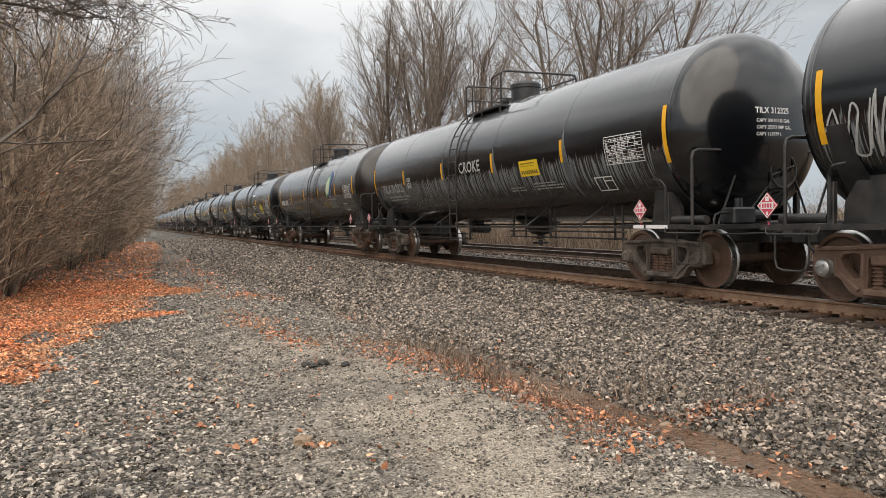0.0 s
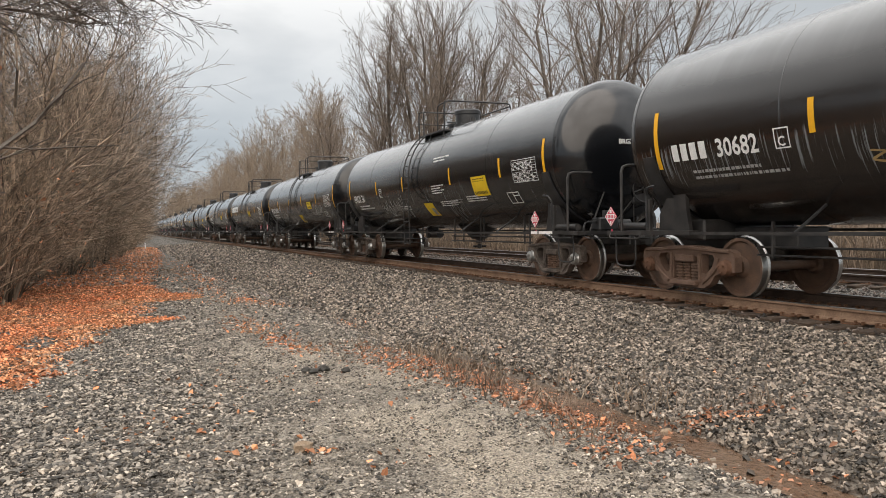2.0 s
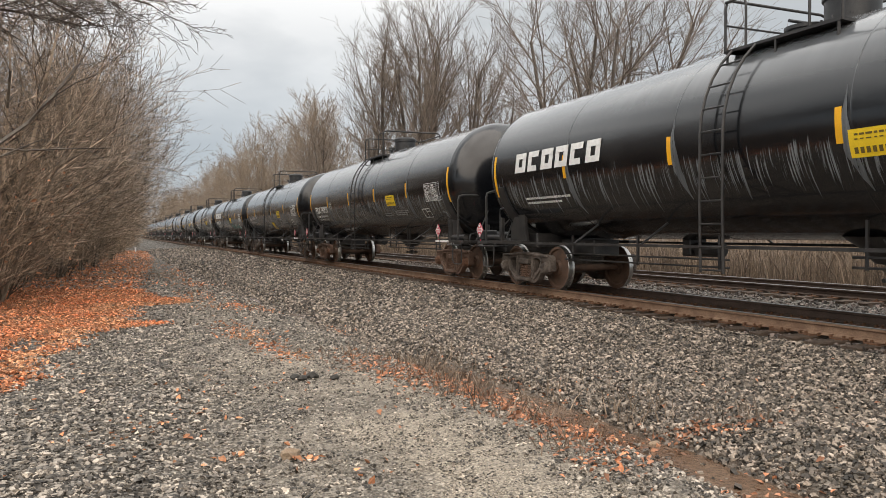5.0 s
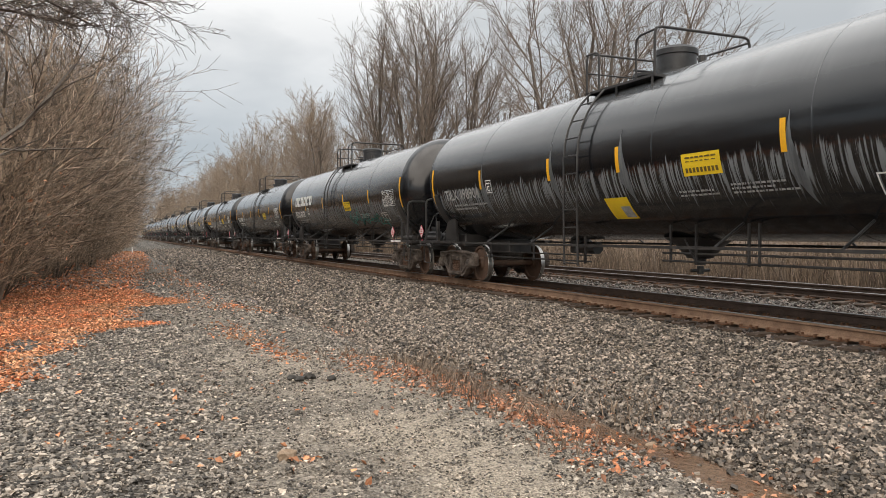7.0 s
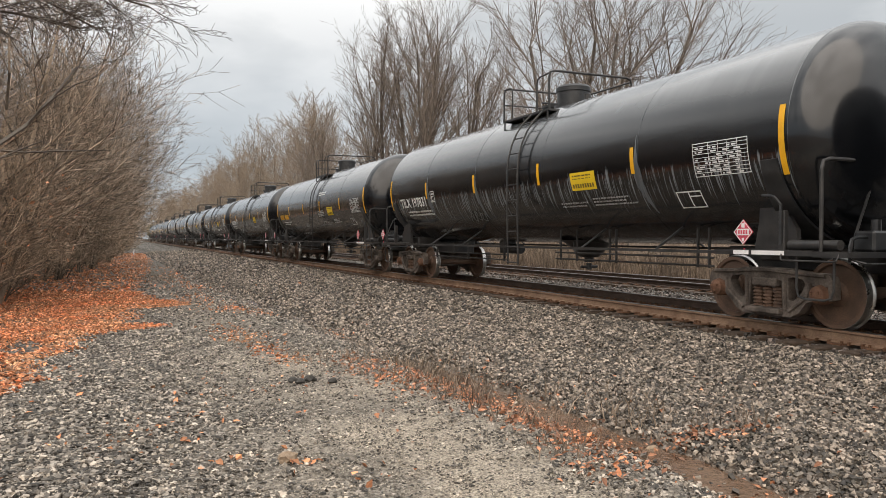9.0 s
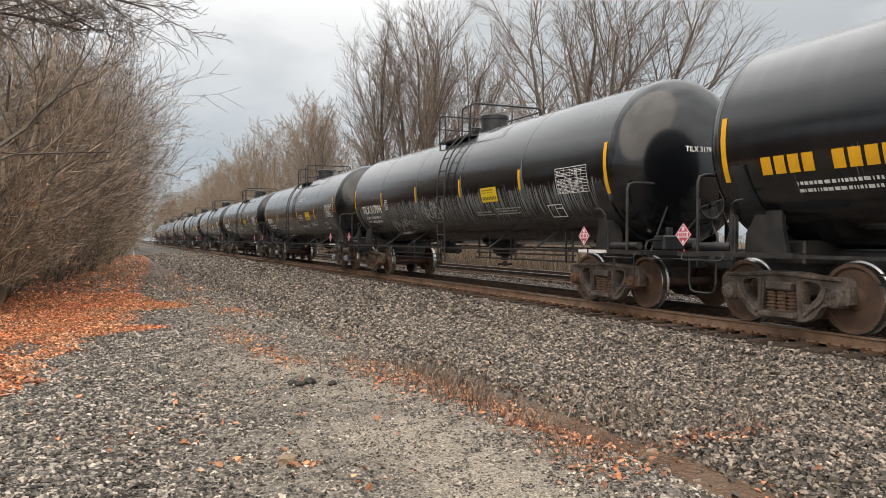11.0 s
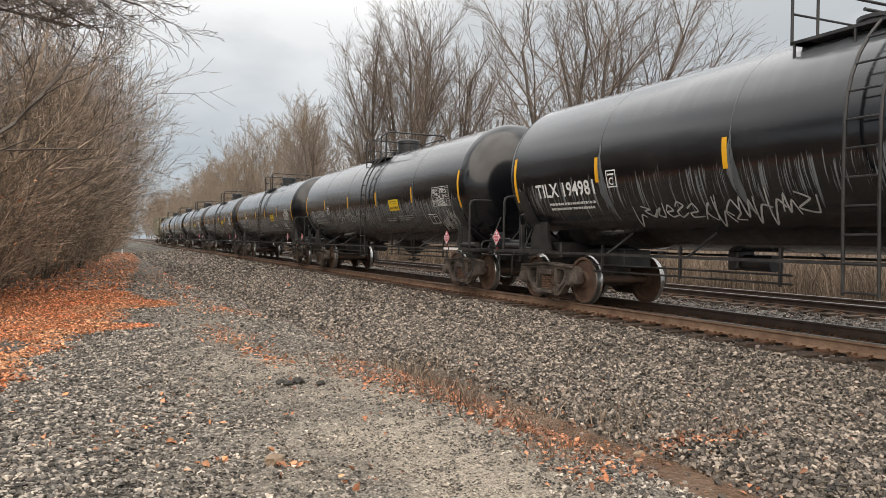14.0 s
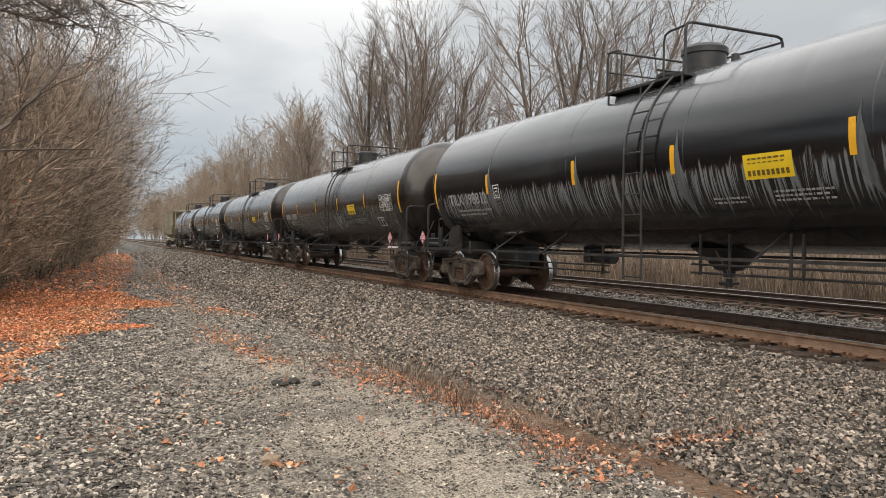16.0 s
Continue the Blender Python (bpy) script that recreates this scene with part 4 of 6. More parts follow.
    thing.location = (-3.5, 14.0, -0.42)
    tagged(thing, "leafless tree whose long twiggy limbs overhang the path", "tree")


build_trees()


def build_reeds():
    rng = np.random.default_rng(31)
    n = 26000
    xy = np.stack([18.3 + 5 * rng.random(n) ** 1.5, 8 + 110 * rng.random(n) ** 1.6], 1)
    h = rng.uniform(0.7, 2.6, n)
    w = rng.uniform(0.005, 0.014, n)
    a = rng.random(n) * 6.283
    z = ground_z(xy[:, 0], xy[:, 1])
    lean = rng.normal(0, 0.24, (n, 2)) * h[:, None]
    base = np.concatenate([xy, z[:, None]], 1)
    off = np.stack([np.cos(a) * w, np.sin(a) * w, 0 * a], 1)
    mid = base + np.concatenate([lean * 0.35, (h * 0.6)[:, None]], 1)
    top = base + np.concatenate([lean, h[:, None]], 1)
    v = np.stack([base - off, base + off, mid + off, mid - off, top + off * 0.3, top - off * 0.3], 1).reshape(-1, 3)
    f = (np.arange(n)[:, None, None] * 6 + np.array([(0, 1, 2, 3), (3, 2, 4, 5)])[None]).reshape(-1, 4)
    tagged(new("reeds", raw("reeds", v, f, M_REED)), "stand of tall dry tan reeds beyond the tracks", "reeds", kind="stuff")


build_reeds()

# ------------------------------------------------------------------ the train
SPEED = 16.045               # metres a second towards -y
PITCH = 17.94                # from one car's middle to the next
R_TANK, Z_TANK = 1.52, 2.60
HALF_SHELL, HEAD = 7.66, 0.64
TRUCK_AT, WHEELBASE, R_WHEEL = 6.92, 1.778, 0.457

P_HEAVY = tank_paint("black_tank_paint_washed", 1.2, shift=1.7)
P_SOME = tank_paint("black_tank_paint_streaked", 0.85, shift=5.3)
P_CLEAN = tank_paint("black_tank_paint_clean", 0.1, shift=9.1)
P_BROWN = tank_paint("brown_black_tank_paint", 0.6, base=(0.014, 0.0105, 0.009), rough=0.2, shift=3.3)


def wheel_profile(s):
    """One wheel, spun round the axle; s is +1 or -1 for the side."""
    pr = [(-0.09, 0.0), (-0.09, 0.12), (-0.035, 0.17), (-0.028, 0.38), (-0.065, 0.40), (-0.067, 0.45), (-0.055, 0.457), (0.03, 0.462), (0.045, 0.487), (0.062, 0.485), (0.068, 0.40), (0.03, 0.37), (0.02, 0.17), (0.07, 0.12), (0.07, 0.0)]
    return [(GAUGE / 2 * s + (a if s < 0 else -a), r) for a, r in pr]


def build_wheelset(parent, y):
    bm = bmesh.new()
    for s in (-1, 1):
        turned(bm, wheel_profile(s), "x", 34)
    bar(bm, (-0.95, 0, 0), (0.95, 0, 0), 0.075, 14)
    ob = part("wheelset", bm, M_WHEEL, parent, "rust-brown steel wheels with bright worn rims on an axle")
    ob.data.materials.append(M_TREAD)
    for f in ob.data.polygons:
        c = f.center
        r = math.hypot(c.y, c.z)
        if r > 0.44 and abs(f.normal.x) < 0.9 or r > 0.46:
            f.material_index = 1
    smooth(ob, 40)
    ob.location = (0, y, R_WHEEL)
    return ob


def build_truck(car, y, cap_material):
    """A three-piece freight truck: bolster, two side frames, springs, bearing caps, two wheelsets."""
    bm = bmesh.new()
    box(bm, (-1.05, -0.16, 0.42), (1.05, 0.16, 0.72), 0.03)
    bar(bm, (0, 0, 0.7), (0, 0, 0.86), 0.22, 20)
    truck = part("truck", bm, M_BOGIE, car)
    truck.location = (0, y, 0)
    h = WHEELBASE / 2
    for s in (-1, 1):
        bm = bmesh.new()
        xo, xi = 1.10 * s, 0.96 * s
        a, b = min(xo, xi), max(xo, xi)
        half = [(0, .785), (.40, .775), (.62, .735), (h + .08, .73), (h + .16, .69), (h + .19, .62), (h + .19, .40), (h + .13, .38), (h + .12, .56), (h - .12, .56), (h - .13, .36), (h - .22, .33), (.56, .19), (.42, .12), (0, .12)]
        outer = half + [(-y, z) for y, z in reversed(half[1:-1])]
        window = [(-.27, .61), (.27, .61), (.29, .24), (-.29, .24)]
        eye = [(.38, .645), (.46, .665), (.62, .64), (.66, .58), (.60, .46), (.47, .34), (.39, .36)]
        pierced(bm, outer, [window, eye, [(-y, z) for y, z in eye]], a, b)
        # lips round the openings, bolster end, spring seat
        for k in (-1, 1):
            pipe(bm, [(xo + .012 * s, k * .33, .66), (xo + .012 * s, k * .34, .22)], .026, 6)
            pipe(bm, [(xo + .012 * s, k * .40, .20), (xo + .012 * s, k * .70, .42), (xo + .012 * s, k * .74, .60)], .026, 6)
        pipe(bm, [(xo + .012 * s, -.98, .70), (xo + .012 * s, -.5, .72), (xo + .012 * s, 0, .755), (xo + .012 * s, .5, .72), (xo + .012 * s, .98, .70)], .03, 6)
        box(bm, (min(xo - .1 * s, xo + .09 * s), -.30, .15), (max(xo - .1 * s, xo + .09 * s), .30, .225), .015)
        box(bm, (min(xo - .12 * s, xo + .05 * s), -.22, .52), (max(xo - .12 * s, xo + .05 * s), .22, .635), .02)
        part("side_frame", bm, M_BOGIE, truck, "dusty cast-steel truck side frame")
        for k in (-.175, 0.0, .175):
            bm = bmesh.new()
            coil = [(.225, .05)]
            for j in range(6):
                z = .23 + j * .048
                coil += [(z, .066), (z + .007, .088), (z + .026, .088), (z + .033, .066)]
            turned(bm, coil + [(.52, .05)], "z", 9, (1.03 * s, k, 0))
            part("spring", bm, M_WHEEL, truck, "rust-brown coil spring")
        for k in (-1, 1):
            bm = bmesh.new()
            turned(bm, [(0.98 * s, .13), (1.10 * s, .13), (1.12 * s, .115), (1.17 * s, .11), (1.19 * s, .085), (1.20 * s, 0.03)], "x", 20, (0, k * h, R_WHEEL))
            for j in range(3):
                ang = 2.1 * j + 0.4
                yy, zz = k * h + .06 * math.cos(ang), R_WHEEL + .06 * math.sin(ang)
                bar(bm, (1.18 * s, yy, zz), (1.215 * s, yy, zz), .018, 6)
            smooth(part("bearing_cap", bm, cap_material, truck, "round bolted axle bearing cap"))
    for k in (-1, 1):
        build_wheelset(truck, k * h)
    # brake beam and rod
    bm = bmesh.new()
    bar(bm, (-.8, .42, .35), (.8, .42, .35), .035)
    bar(bm, (-.8, -.42, .35), (.8, -.42, .35), .035)
    bar(bm, (0, -.42, .35), (0, .42, .45), .02)
    part("brake_beam", bm, M_BOGIE, truck)
    return truck


def build_ladder(car, y0, y1):
    """Two stiles that follow the tank from the platform and hang straight below its side, with rungs."""
    path = []
    for a in range(50, -1, -10):
        r = R_TANK + 0.14
        path.append((-r * math.cos(radians(a)), Z_TANK + r * math.sin(radians(a))))
    path += [(-R_TANK - 0.14, 1.7), (-R_TANK - 0.12, 0.62)]
    bm = bmesh.new()
    sweep(bm, [(x, y0, z) for x, z in path], 0.022, 6)
    ladder = part("ladder", bm, M_BLACK, car, "black steel side ladder")
    bm = bmesh.new()
    sweep(bm, [(x, y1, z) for x, z in path], 0.022, 6)
    part("stile", bm, M_BLACK, ladder)
    z = 0.66
    while z < 3.75:
        x = -R_TANK - 0.14
        if z > Z_TANK:
            x = -(R_TANK + 0.14) * math.cos(math.asin(min((z - Z_TANK) / (R_TANK + 0.14), 1)))
        bm = bmesh.new()
        bar(bm, (x, y0, z), (x, y1, z), 0.014, 6)
        part("rung", bm, M_BLACK, ladder)
        z += 0.33


def build_tank_car(cap_material=M_BOGIE):
    car = new("tank_car")
    # tank
    bm = bmesh.new()
    pr = []
    for k in range(0, 20):
        a = radians(k * 4.6)
        pr.append((-HALF_SHELL - HEAD * math.cos(a), max(R_TANK * math.sin(a), 0.02)))
    pr += [(-HALF_SHELL - .02, R_TANK), (-HALF_SHELL, R_TANK + .008), (-HALF_SHELL + .02, R_TANK)]
    for y in (-4.6, -1.55, 1.55, 4.6):
        pr += [(y - .014, R_TANK), (y, R_TANK + .005), (y + .014, R_TANK)]
    pr += [(-s, r) for s, r in reversed(pr[:23])]
    turned(bm, pr, "y", 72, (0, 0, Z_TANK))
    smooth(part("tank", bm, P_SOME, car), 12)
    # stub sills, end sills
    for s in (-1, 1):
        bm = bmesh.new()
        box(bm, (-.32, min(5.4 * s, 8.55 * s), .72), (.32, max(5.4 * s, 8.55 * s), 1.06), .02)
        bar(bm, (0, 8.5 * s, .84), (0, 8.78 * s, .84), .10, 10)
        box(bm, (-.13, min(8.74 * s, 8.97 * s), .70), (.13, max(8.74 * s, 8.97 * s), .98), .04)
        part("stub_sill", bm, M_BLACK, car, "black draft sill with a knuckle coupler")
        bm = bmesh.new()
        extrude(bm, [(8.02 * s, .95), (8.52 * s, .95), (8.52 * s, 1.02), (8.02 * s, 1.02)], -1.5, 1.5)
        box(bm, (-1.5, min(6.35 * s, 8.02 * s), .96), (-1.28, max(6.35 * s, 8.02 * s), 1.03))
        box(bm, (1.28, min(6.35 * s, 8.02 * s), .96), (1.5, max(6.35 * s, 8.02 * s), 1.03))
        part("end_platform", bm, M_BLACK, car)
        bm = bmesh.new()
        pipe(bm, [(-1.46, 8.12 * s, 1.0), (-1.46, 8.12 * s, 2.17), (1.46, 8.12 * s, 2.17), (1.46, 8.12 * s, 1.0)], .026)
        bar(bm, (-.45, 8.12 * s, 2.15), (-.95, 8.12 * s, 1.02), .018, 6)
        bar(bm, (.45, 8.12 * s, 2.15), (.95, 8.12 * s, 1.02), .018, 6)
        part("end_handrail", bm, M_BLACK, car, "black tubular end handrail")
        for x in (-1.45, 1.45):
            bm = bmesh.new()
            pipe(bm, [(x, 7.75 * s, .98), (x, 7.75 * s, .42), (x, 8.3 * s, .42), (x, 8.3 * s, .98)], .016, 6)
            part("step_stirrup", bm, M_BLACK, car, "bent steel sill step")
            bm = bmesh.new()
            pipe(bm, [(x - .03, 7.55 * s, 1.02), (x - .08, 7.55 * s, .9), (x - .08, 8.4 * s, .9), (x - .03, 8.4 * s, 1.02)], .012, 6)
            part("grab_iron", bm, M_BLACK, car)
            # saddle plates that carry the tank over the truck
            bm = bmesh.new()
            k = 1 if x > 0 else -1
            extrude(bm, [(6.75 * s, 1.0), (7.5 * s, 1.0), (7.48 * s, 1.3), (7.2 * s, 1.72), (7.05 * s, 1.86), (6.86 * s, 1.86), (6.84 * s, 1.4)], 1.08 * k, 1.15 * k)
            part("saddle", bm, M_BLACK, car)
            bm = bmesh.new()
            box(bm, (min(1.34 * k, 1.42 * k), min(7.42 * s, 7.52 * s), 1.0), (max(1.34 * k, 1.42 * k), max(7.42 * s, 7.52 * s), 1.55), .01)
            part("saddle_post", bm, M_BLACK, car)
        # curved saddle band welded round the tank's lower half
        for k in (-1, 1):
            bm = bmesh.new()
            rows = []
            for j in range(13):
                an = radians(-14 - 5.2 * j)
                c, d, r = k * math.cos(an), math.sin(an), R_TANK
                wide = .13 + .012 * j
                rows.append([bm.verts.new((c * (r + q), (7.32 + e * wide) * s, Z_TANK + d * (r + q))) for e, q in ((-1, .004), (-1, .035), (1, .035), (1, .004))])
            for u, v in zip(rows, rows[1:]):
                for j in range(3):
                    bm.faces.new((u[j], u[j + 1], v[j + 1], v[j]))
            bm.faces.new(rows[0])
            bm.faces.new(rows[-1][::-1])
            bmesh.ops.recalc_face_normals(bm, faces=bm.faces)
            part("saddle_band", bm, M_DOME, car, "curved steel saddle band under the tank")
            bm = bmesh.new()
            pipe(bm, [(1.43 * k, 7.47 * s, 1.62), (1.47 * k, 7.4 * s, 1.74), (1.47 * k, 7.2 * s, 1.76)], .02, 8)
            bar(bm, (1.43 * k, 7.47 * s, 1.1), (1.43 * k, 7.47 * s, 1.64), .02, 8)
            part("grab_pipe", bm, M_DOME, car)
        bm = bmesh.new()
        box(bm, (-.95, min(6.65 * s, 7.15 * s), .86), (.95, max(6.65 * s, 7.15 * s), 1.2), .03)
        part("body_bolster", bm, M_BLACK, car)
        bm = bmesh.new()
        bar(bm, (-1.34, 7.55 * s, 1.10), (-1.34, 8.3 * s, 1.10), .065, 12)
        smooth(part("air_reservoir", bm, M_BLACK, car, "small black cylinder on the end platform"))
        # hose and coupling gear under the end
        bm = bmesh.new()
        pipe(bm, [(.35, 8.5 * s, .8), (.38, 8.75 * s, .55), (.30, 8.95 * s, .5)], .022, 6)
        part("brake_hose", bm, M_INK, car)
        bm = bmesh.new()
        pipe(bm, [(-1.35, 8.45 * s, .93), (-1.3, 8.62 * s, .88), (-.25, 8.62 * s, .88), (-.2, 8.8 * s, 1.0)], .014, 6)
        part("uncoupling_lever", bm, M_BLACK, car)
    # side sills, braces and hanging brake pipes
    for x in (-1.46, 1.46):
        bm = bmesh.new()
        box(bm, (x - .025, -6.4, .965), (x + .025, 6.4, 1.01))
        part("side_sill", bm, M_BLACK, car)
        for y in (-5.0, -2.9, 2.4, 4.4):
            bm = bmesh.new()
            bar(bm, (x, y, 1.0), (x * 0.62, y, 1.36), .02, 6)
            part("sill_brace", bm, M_DOME, car)
    bm = bmesh.new()
    for z in (.88, .75):
        bar(bm, (-.9, -5.7, z), (-.9, -1.1, z), .018, 6)
    for y in (-5.6, -5.35, -3.2, -3.0, -1.9, -1.3):
        box(bm, (-.915, y - .018, .72), (-.885, y + .018, 1.35))
    bar(bm, (-.9, -1.9, .75), (-.6, -1.3, 1.1), .016, 6)
    bar(bm, (-.9, 1.0, .78), (-.9, 5.6, .78), .016, 6)
    bar(bm, (-.9, 1.0, .66), (-.9, 5.6, .66), .016, 6)
    for y in (1.2, 3.2, 5.3):
        box(bm, (-.92, y - .02, .62), (-.88, y + .02, 1.15))
    part("brake_rigging", bm, M_BLACK, car, "black brake rods on hangers under the tank")
    bm = bmesh.new()
    turned(bm, [(.66, .10), (.76, .10), (.78, .22), (1.0, .42), (1.14, .62)], "z", 20, (0, -1.0, 0))
    bar(bm, (0, -1.0, .5), (0, -1.0, .64), .06, 10)
    bar(bm, (-.2, -1.0, .56), (.2, -1.0, .56), .03, 8)
    smooth(part("bottom_outlet", bm, M_BLACK, car, "black bottom outlet valve with skid"))
    bm = bmesh.new()
    bar(bm, (.1, 2.2, .9), (.1, 2.8, .9), .13, 16)
    box(bm, (-.1, 2.78, .78), (.3, 3.0, 1.1), .03)
    part("brake_cylinder", bm, M_BLACK, car)
    # ladders, platform and dome
    build_ladder(car, -0.80, -0.35)
    bm = bmesh.new()
    for x0, x1 in ((-1.08, -.5), (.5, 1.08)):
        box(bm, (x0, -1.05, 3.86), (x1, .95, 3.90))
        for y in (-1.0, 0, .9):
            bar(bm, (x0 * .98, y, 3.88), (x0 * .98, y, 3.6), .02, 6)
    box(bm, (-1.08, .7, 3.86), (1.08, .95, 3.90))
    part("platform", bm, M_BLACK, car, "black grating platform round the valve dome")
    bm = bmesh.new()
    pipe(bm, [(-1.05, .95, 3.86), (-1.05, .95, 4.66), (1.05, .95, 4.66), (1.05, .95, 3.86)], .022)
    pipe(bm, [(-1.05, .95, 4.28), (1.05, .95, 4.28)], .016)
    pipe(bm, [(-1.05, .55, 3.86), (-1.05, .55, 4.62), (-1.05, .95, 4.62)], .02)
    pipe(bm, [(-1.05, -1.05, 3.86), (-1.05, -1.05, 4.70), (1.05, -1.05, 4.70), (1.05, -1.05, 3.86)], .025)
    pipe(bm, [(1.05, .95, 4.62), (1.05, -1.05, 4.62)], .02)
    pipe(bm, [(1.05, .95, 4.26), (1.05, -1.05, 4.26)], .016)
    pipe(bm, [(-1.05, -.55, 3.86), (-1.05, -.55, 4.62), (-1.05, -1.05, 4.64)], .02)
    part("platform_railing", bm, M_BLACK, car, "black pipe railing round the platform")
    bm = bmesh.new()
    turned(bm, [(4.02, .42), (4.13, .42), (4.14, .36), (4.42, .36), (4.43, .39), (4.52, .39), (4.57, .34), (4.6, .05)], "z", 28, (0, -.35, 0))
    for k in range(10):
        a = k * .628
        bar(bm, (.4 * math.cos(a), -.35 + .4 * math.sin(a), 4.02), (.4 * math.cos(a), -.35 + .4 * math.sin(a), 4.17), .02, 6)
    smooth(part("valve_dome", bm, M_DOME, car, "black bolted valve housing"))
    bm = bmesh.new()
    turned(bm, [(4.0, .27), (4.18, .27), (4.19, .31), (4.24, .31), (4.28, .05)], "z", 20, (0, .42, 0))
    bar(bm, (-.35, .42, 4.3), (.35, .42, 4.3), .025, 8)
    smooth(part("manway", bm, M_DOME, car, "black hinged manway lid"))
    bm = bmesh.new()
    bar(bm, (.3, -1.3, 3.98), (.3, -1.3, 4.26), .09, 12)
    part("relief_valve", bm, M_BLACK, car)
    bm = bmesh.new()
    bar(bm, (-.3, -1.35, 3.98), (-.3, -1.35, 4.2), .07, 12)
    part("relief_valve", bm, M_BLACK, car)
    # brake wheel and chain at the front end
    bm = bmesh.new()
    for k in range(18):
        a, b = k * .349, (k + 1) * .349
        bar(bm, (.28 + .27 * math.cos(a), -8.22, 1.85 + .27 * math.sin(a)), (.28 + .27 * math.cos(b), -8.22, 1.85 + .27 * math.sin(b)), .018, 6)
    for a in (0.3, 1.87, 3.44, 5.01):
        bar(bm, (.28, -8.20, 1.85), (.28 + .27 * math.cos(a), -8.22, 1.85 + .27 * math.sin(a)), .014, 6)
    bar(bm, (.28, -8.05, 1.85), (.28, -8.26, 1.85), .04, 10)
    part("brake_wheel", bm, M_BLACK, car, "black spoked hand-brake wheel")
    bm = bmesh.new()
    box(bm, (.05, -8.18, 1.55), (.5, -8.08, 2.05), .02)
    bar(bm, (.1, -8.12, 1.0), (.1, -8.12, 1.6), .012, 6)
    bar(bm, (-.5, -8.14, 1.05), (.05, -8.14, 1.62), .014, 6)
    part("brake_gear", bm, M_BLACK, car)
    bm = bmesh.new()
    box(bm, (-.95, -8.45, 1.02), (-.5, -8.15, 1.28), .03)
    bar(bm, (-.5, -8.3, 1.15), (-.15, -8.3, 1.15), .09, 12)
    bar(bm, (-.72, -8.3, 1.28), (-.72, -8.3, 1.42), .06, 10)
    pipe(bm, [(-.9, -8.35, 1.2), (-1.25, -8.35, 1.2), (-1.25, -8.35, .9)], .02, 6)
    pipe(bm, [(-.15, -8.3, 1.15), (.4, -8.3, 1.15), (.4, -8.1, 1.5)], .016, 6)
    part("brake_valve", bm, M_DOME, car, "brake control valve with pipes on the platform")
    for s in (-1, 1):
        build_truck(car, TRUCK_AT * s, cap_material)
    return car


# ------------------------------------------------------------------ markings on the tanks


def wrap(y, z, lift):
    """A point of the tank's near side; z is measured along the curve."""
    a = (z - Z_TANK) / R_TANK
    r = R_TANK + lift
    return (-r * math.cos(a), y, Z_TANK + r * math.sin(a))


def patch(bm, y0, z0, y1, z1, lift=0.006, rows=4):
    """A painted rectangle on the near side; y0 is its end towards the camera."""
    a = [bm.verts.new(wrap(y0, z0 + (z1 - z0) * k / rows, lift)) for k in range(rows + 1)]
    b = [bm.verts.new(wrap(y1, z0 + (z1 - z0) * k / rows, lift)) for k in range(rows + 1)]
    for k in range(rows):
        bm.faces.new((b[k], a[k], a[k + 1], b[k + 1]))


def lettering(car, text, y, z, size, material=None, span=0.0):
    """Words on the near side, starting at y and reading towards -y, over a given span."""
    cu = bpy.data.curves.new("lettering", "FONT")
    cu.body, cu.size, cu.resolution_u, cu.offset = text, size, 2, size * 0.022
    tmp = new("lettering", cu)
    me = bpy.data.meshes.new_from_object(tmp.evaluated_get(bpy.context.evaluated_depsgraph_get()))
    bpy.data.objects.remove(tmp)
    bm = bmesh.new()
    bm.from_mesh(me)
    bpy.data.meshes.remove(me)
    wide = span / max(v.co.x for v in bm.verts) if span else 1.0
    for v in bm.verts:
        v.co = Vector(wrap(y - v.co.x * wide, z + v.co.y, 0.016))
    return part("lettering", bm, material or M_WHITE, car, "white stencilled lettering")


def head_lettering(car, text, x, z, size):
    """Words on the front head, reading towards +x."""
    cu = bpy.data.curves.new("lettering", "FONT")
    cu.body, cu.size, cu.resolution_u, cu.offset = text, size, 2, size * 0.022
    tmp = new("lettering", cu)
    me = bpy.data.meshes.new_from_object(tmp.evaluated_get(bpy.context.evaluated_depsgraph_get()))
    bpy.data.objects.remove(tmp)
    bm = bmesh.new()
    bm.from_mesh(me)
    bpy.data.meshes.remove(me)
    for v in bm.verts:
        a, b = x + v.co.x, z + v.co.y
        v.co = Vector((a, head_y(a, b) - .008, b))
    return part("lettering", bm, M_WHITE, car, "white stencilled lettering")


def head_y(x, z):
    r = min(math.hypot(x, z - Z_TANK) / R_TANK, 0.999)
    return -HALF_SHELL - HEAD * math.sqrt(1 - r * r)


def fine_print(car, rng, y, z, width, lines, height=0.05, material=None, wide=0.6):
    """Unreadable small print: bars word by word."""
    bm = bmesh.new()
    for k in range(lines):
        u = 0.0
        end = width * rng.uniform(0.6, 1.0)
        while u < end:
            w = rng.uniform(0.02, 0.14) * wide
            patch(bm, y - u - w, z - k * height * 1.7, y - u, z - k * height * 1.7 + height * .8, 0.006, 1)
            u += w + rng.uniform(.012, .03)
    return tagged(part("small_print", bm, material or M_WHITE, car, "small white stencilled print"), kind="stuff")


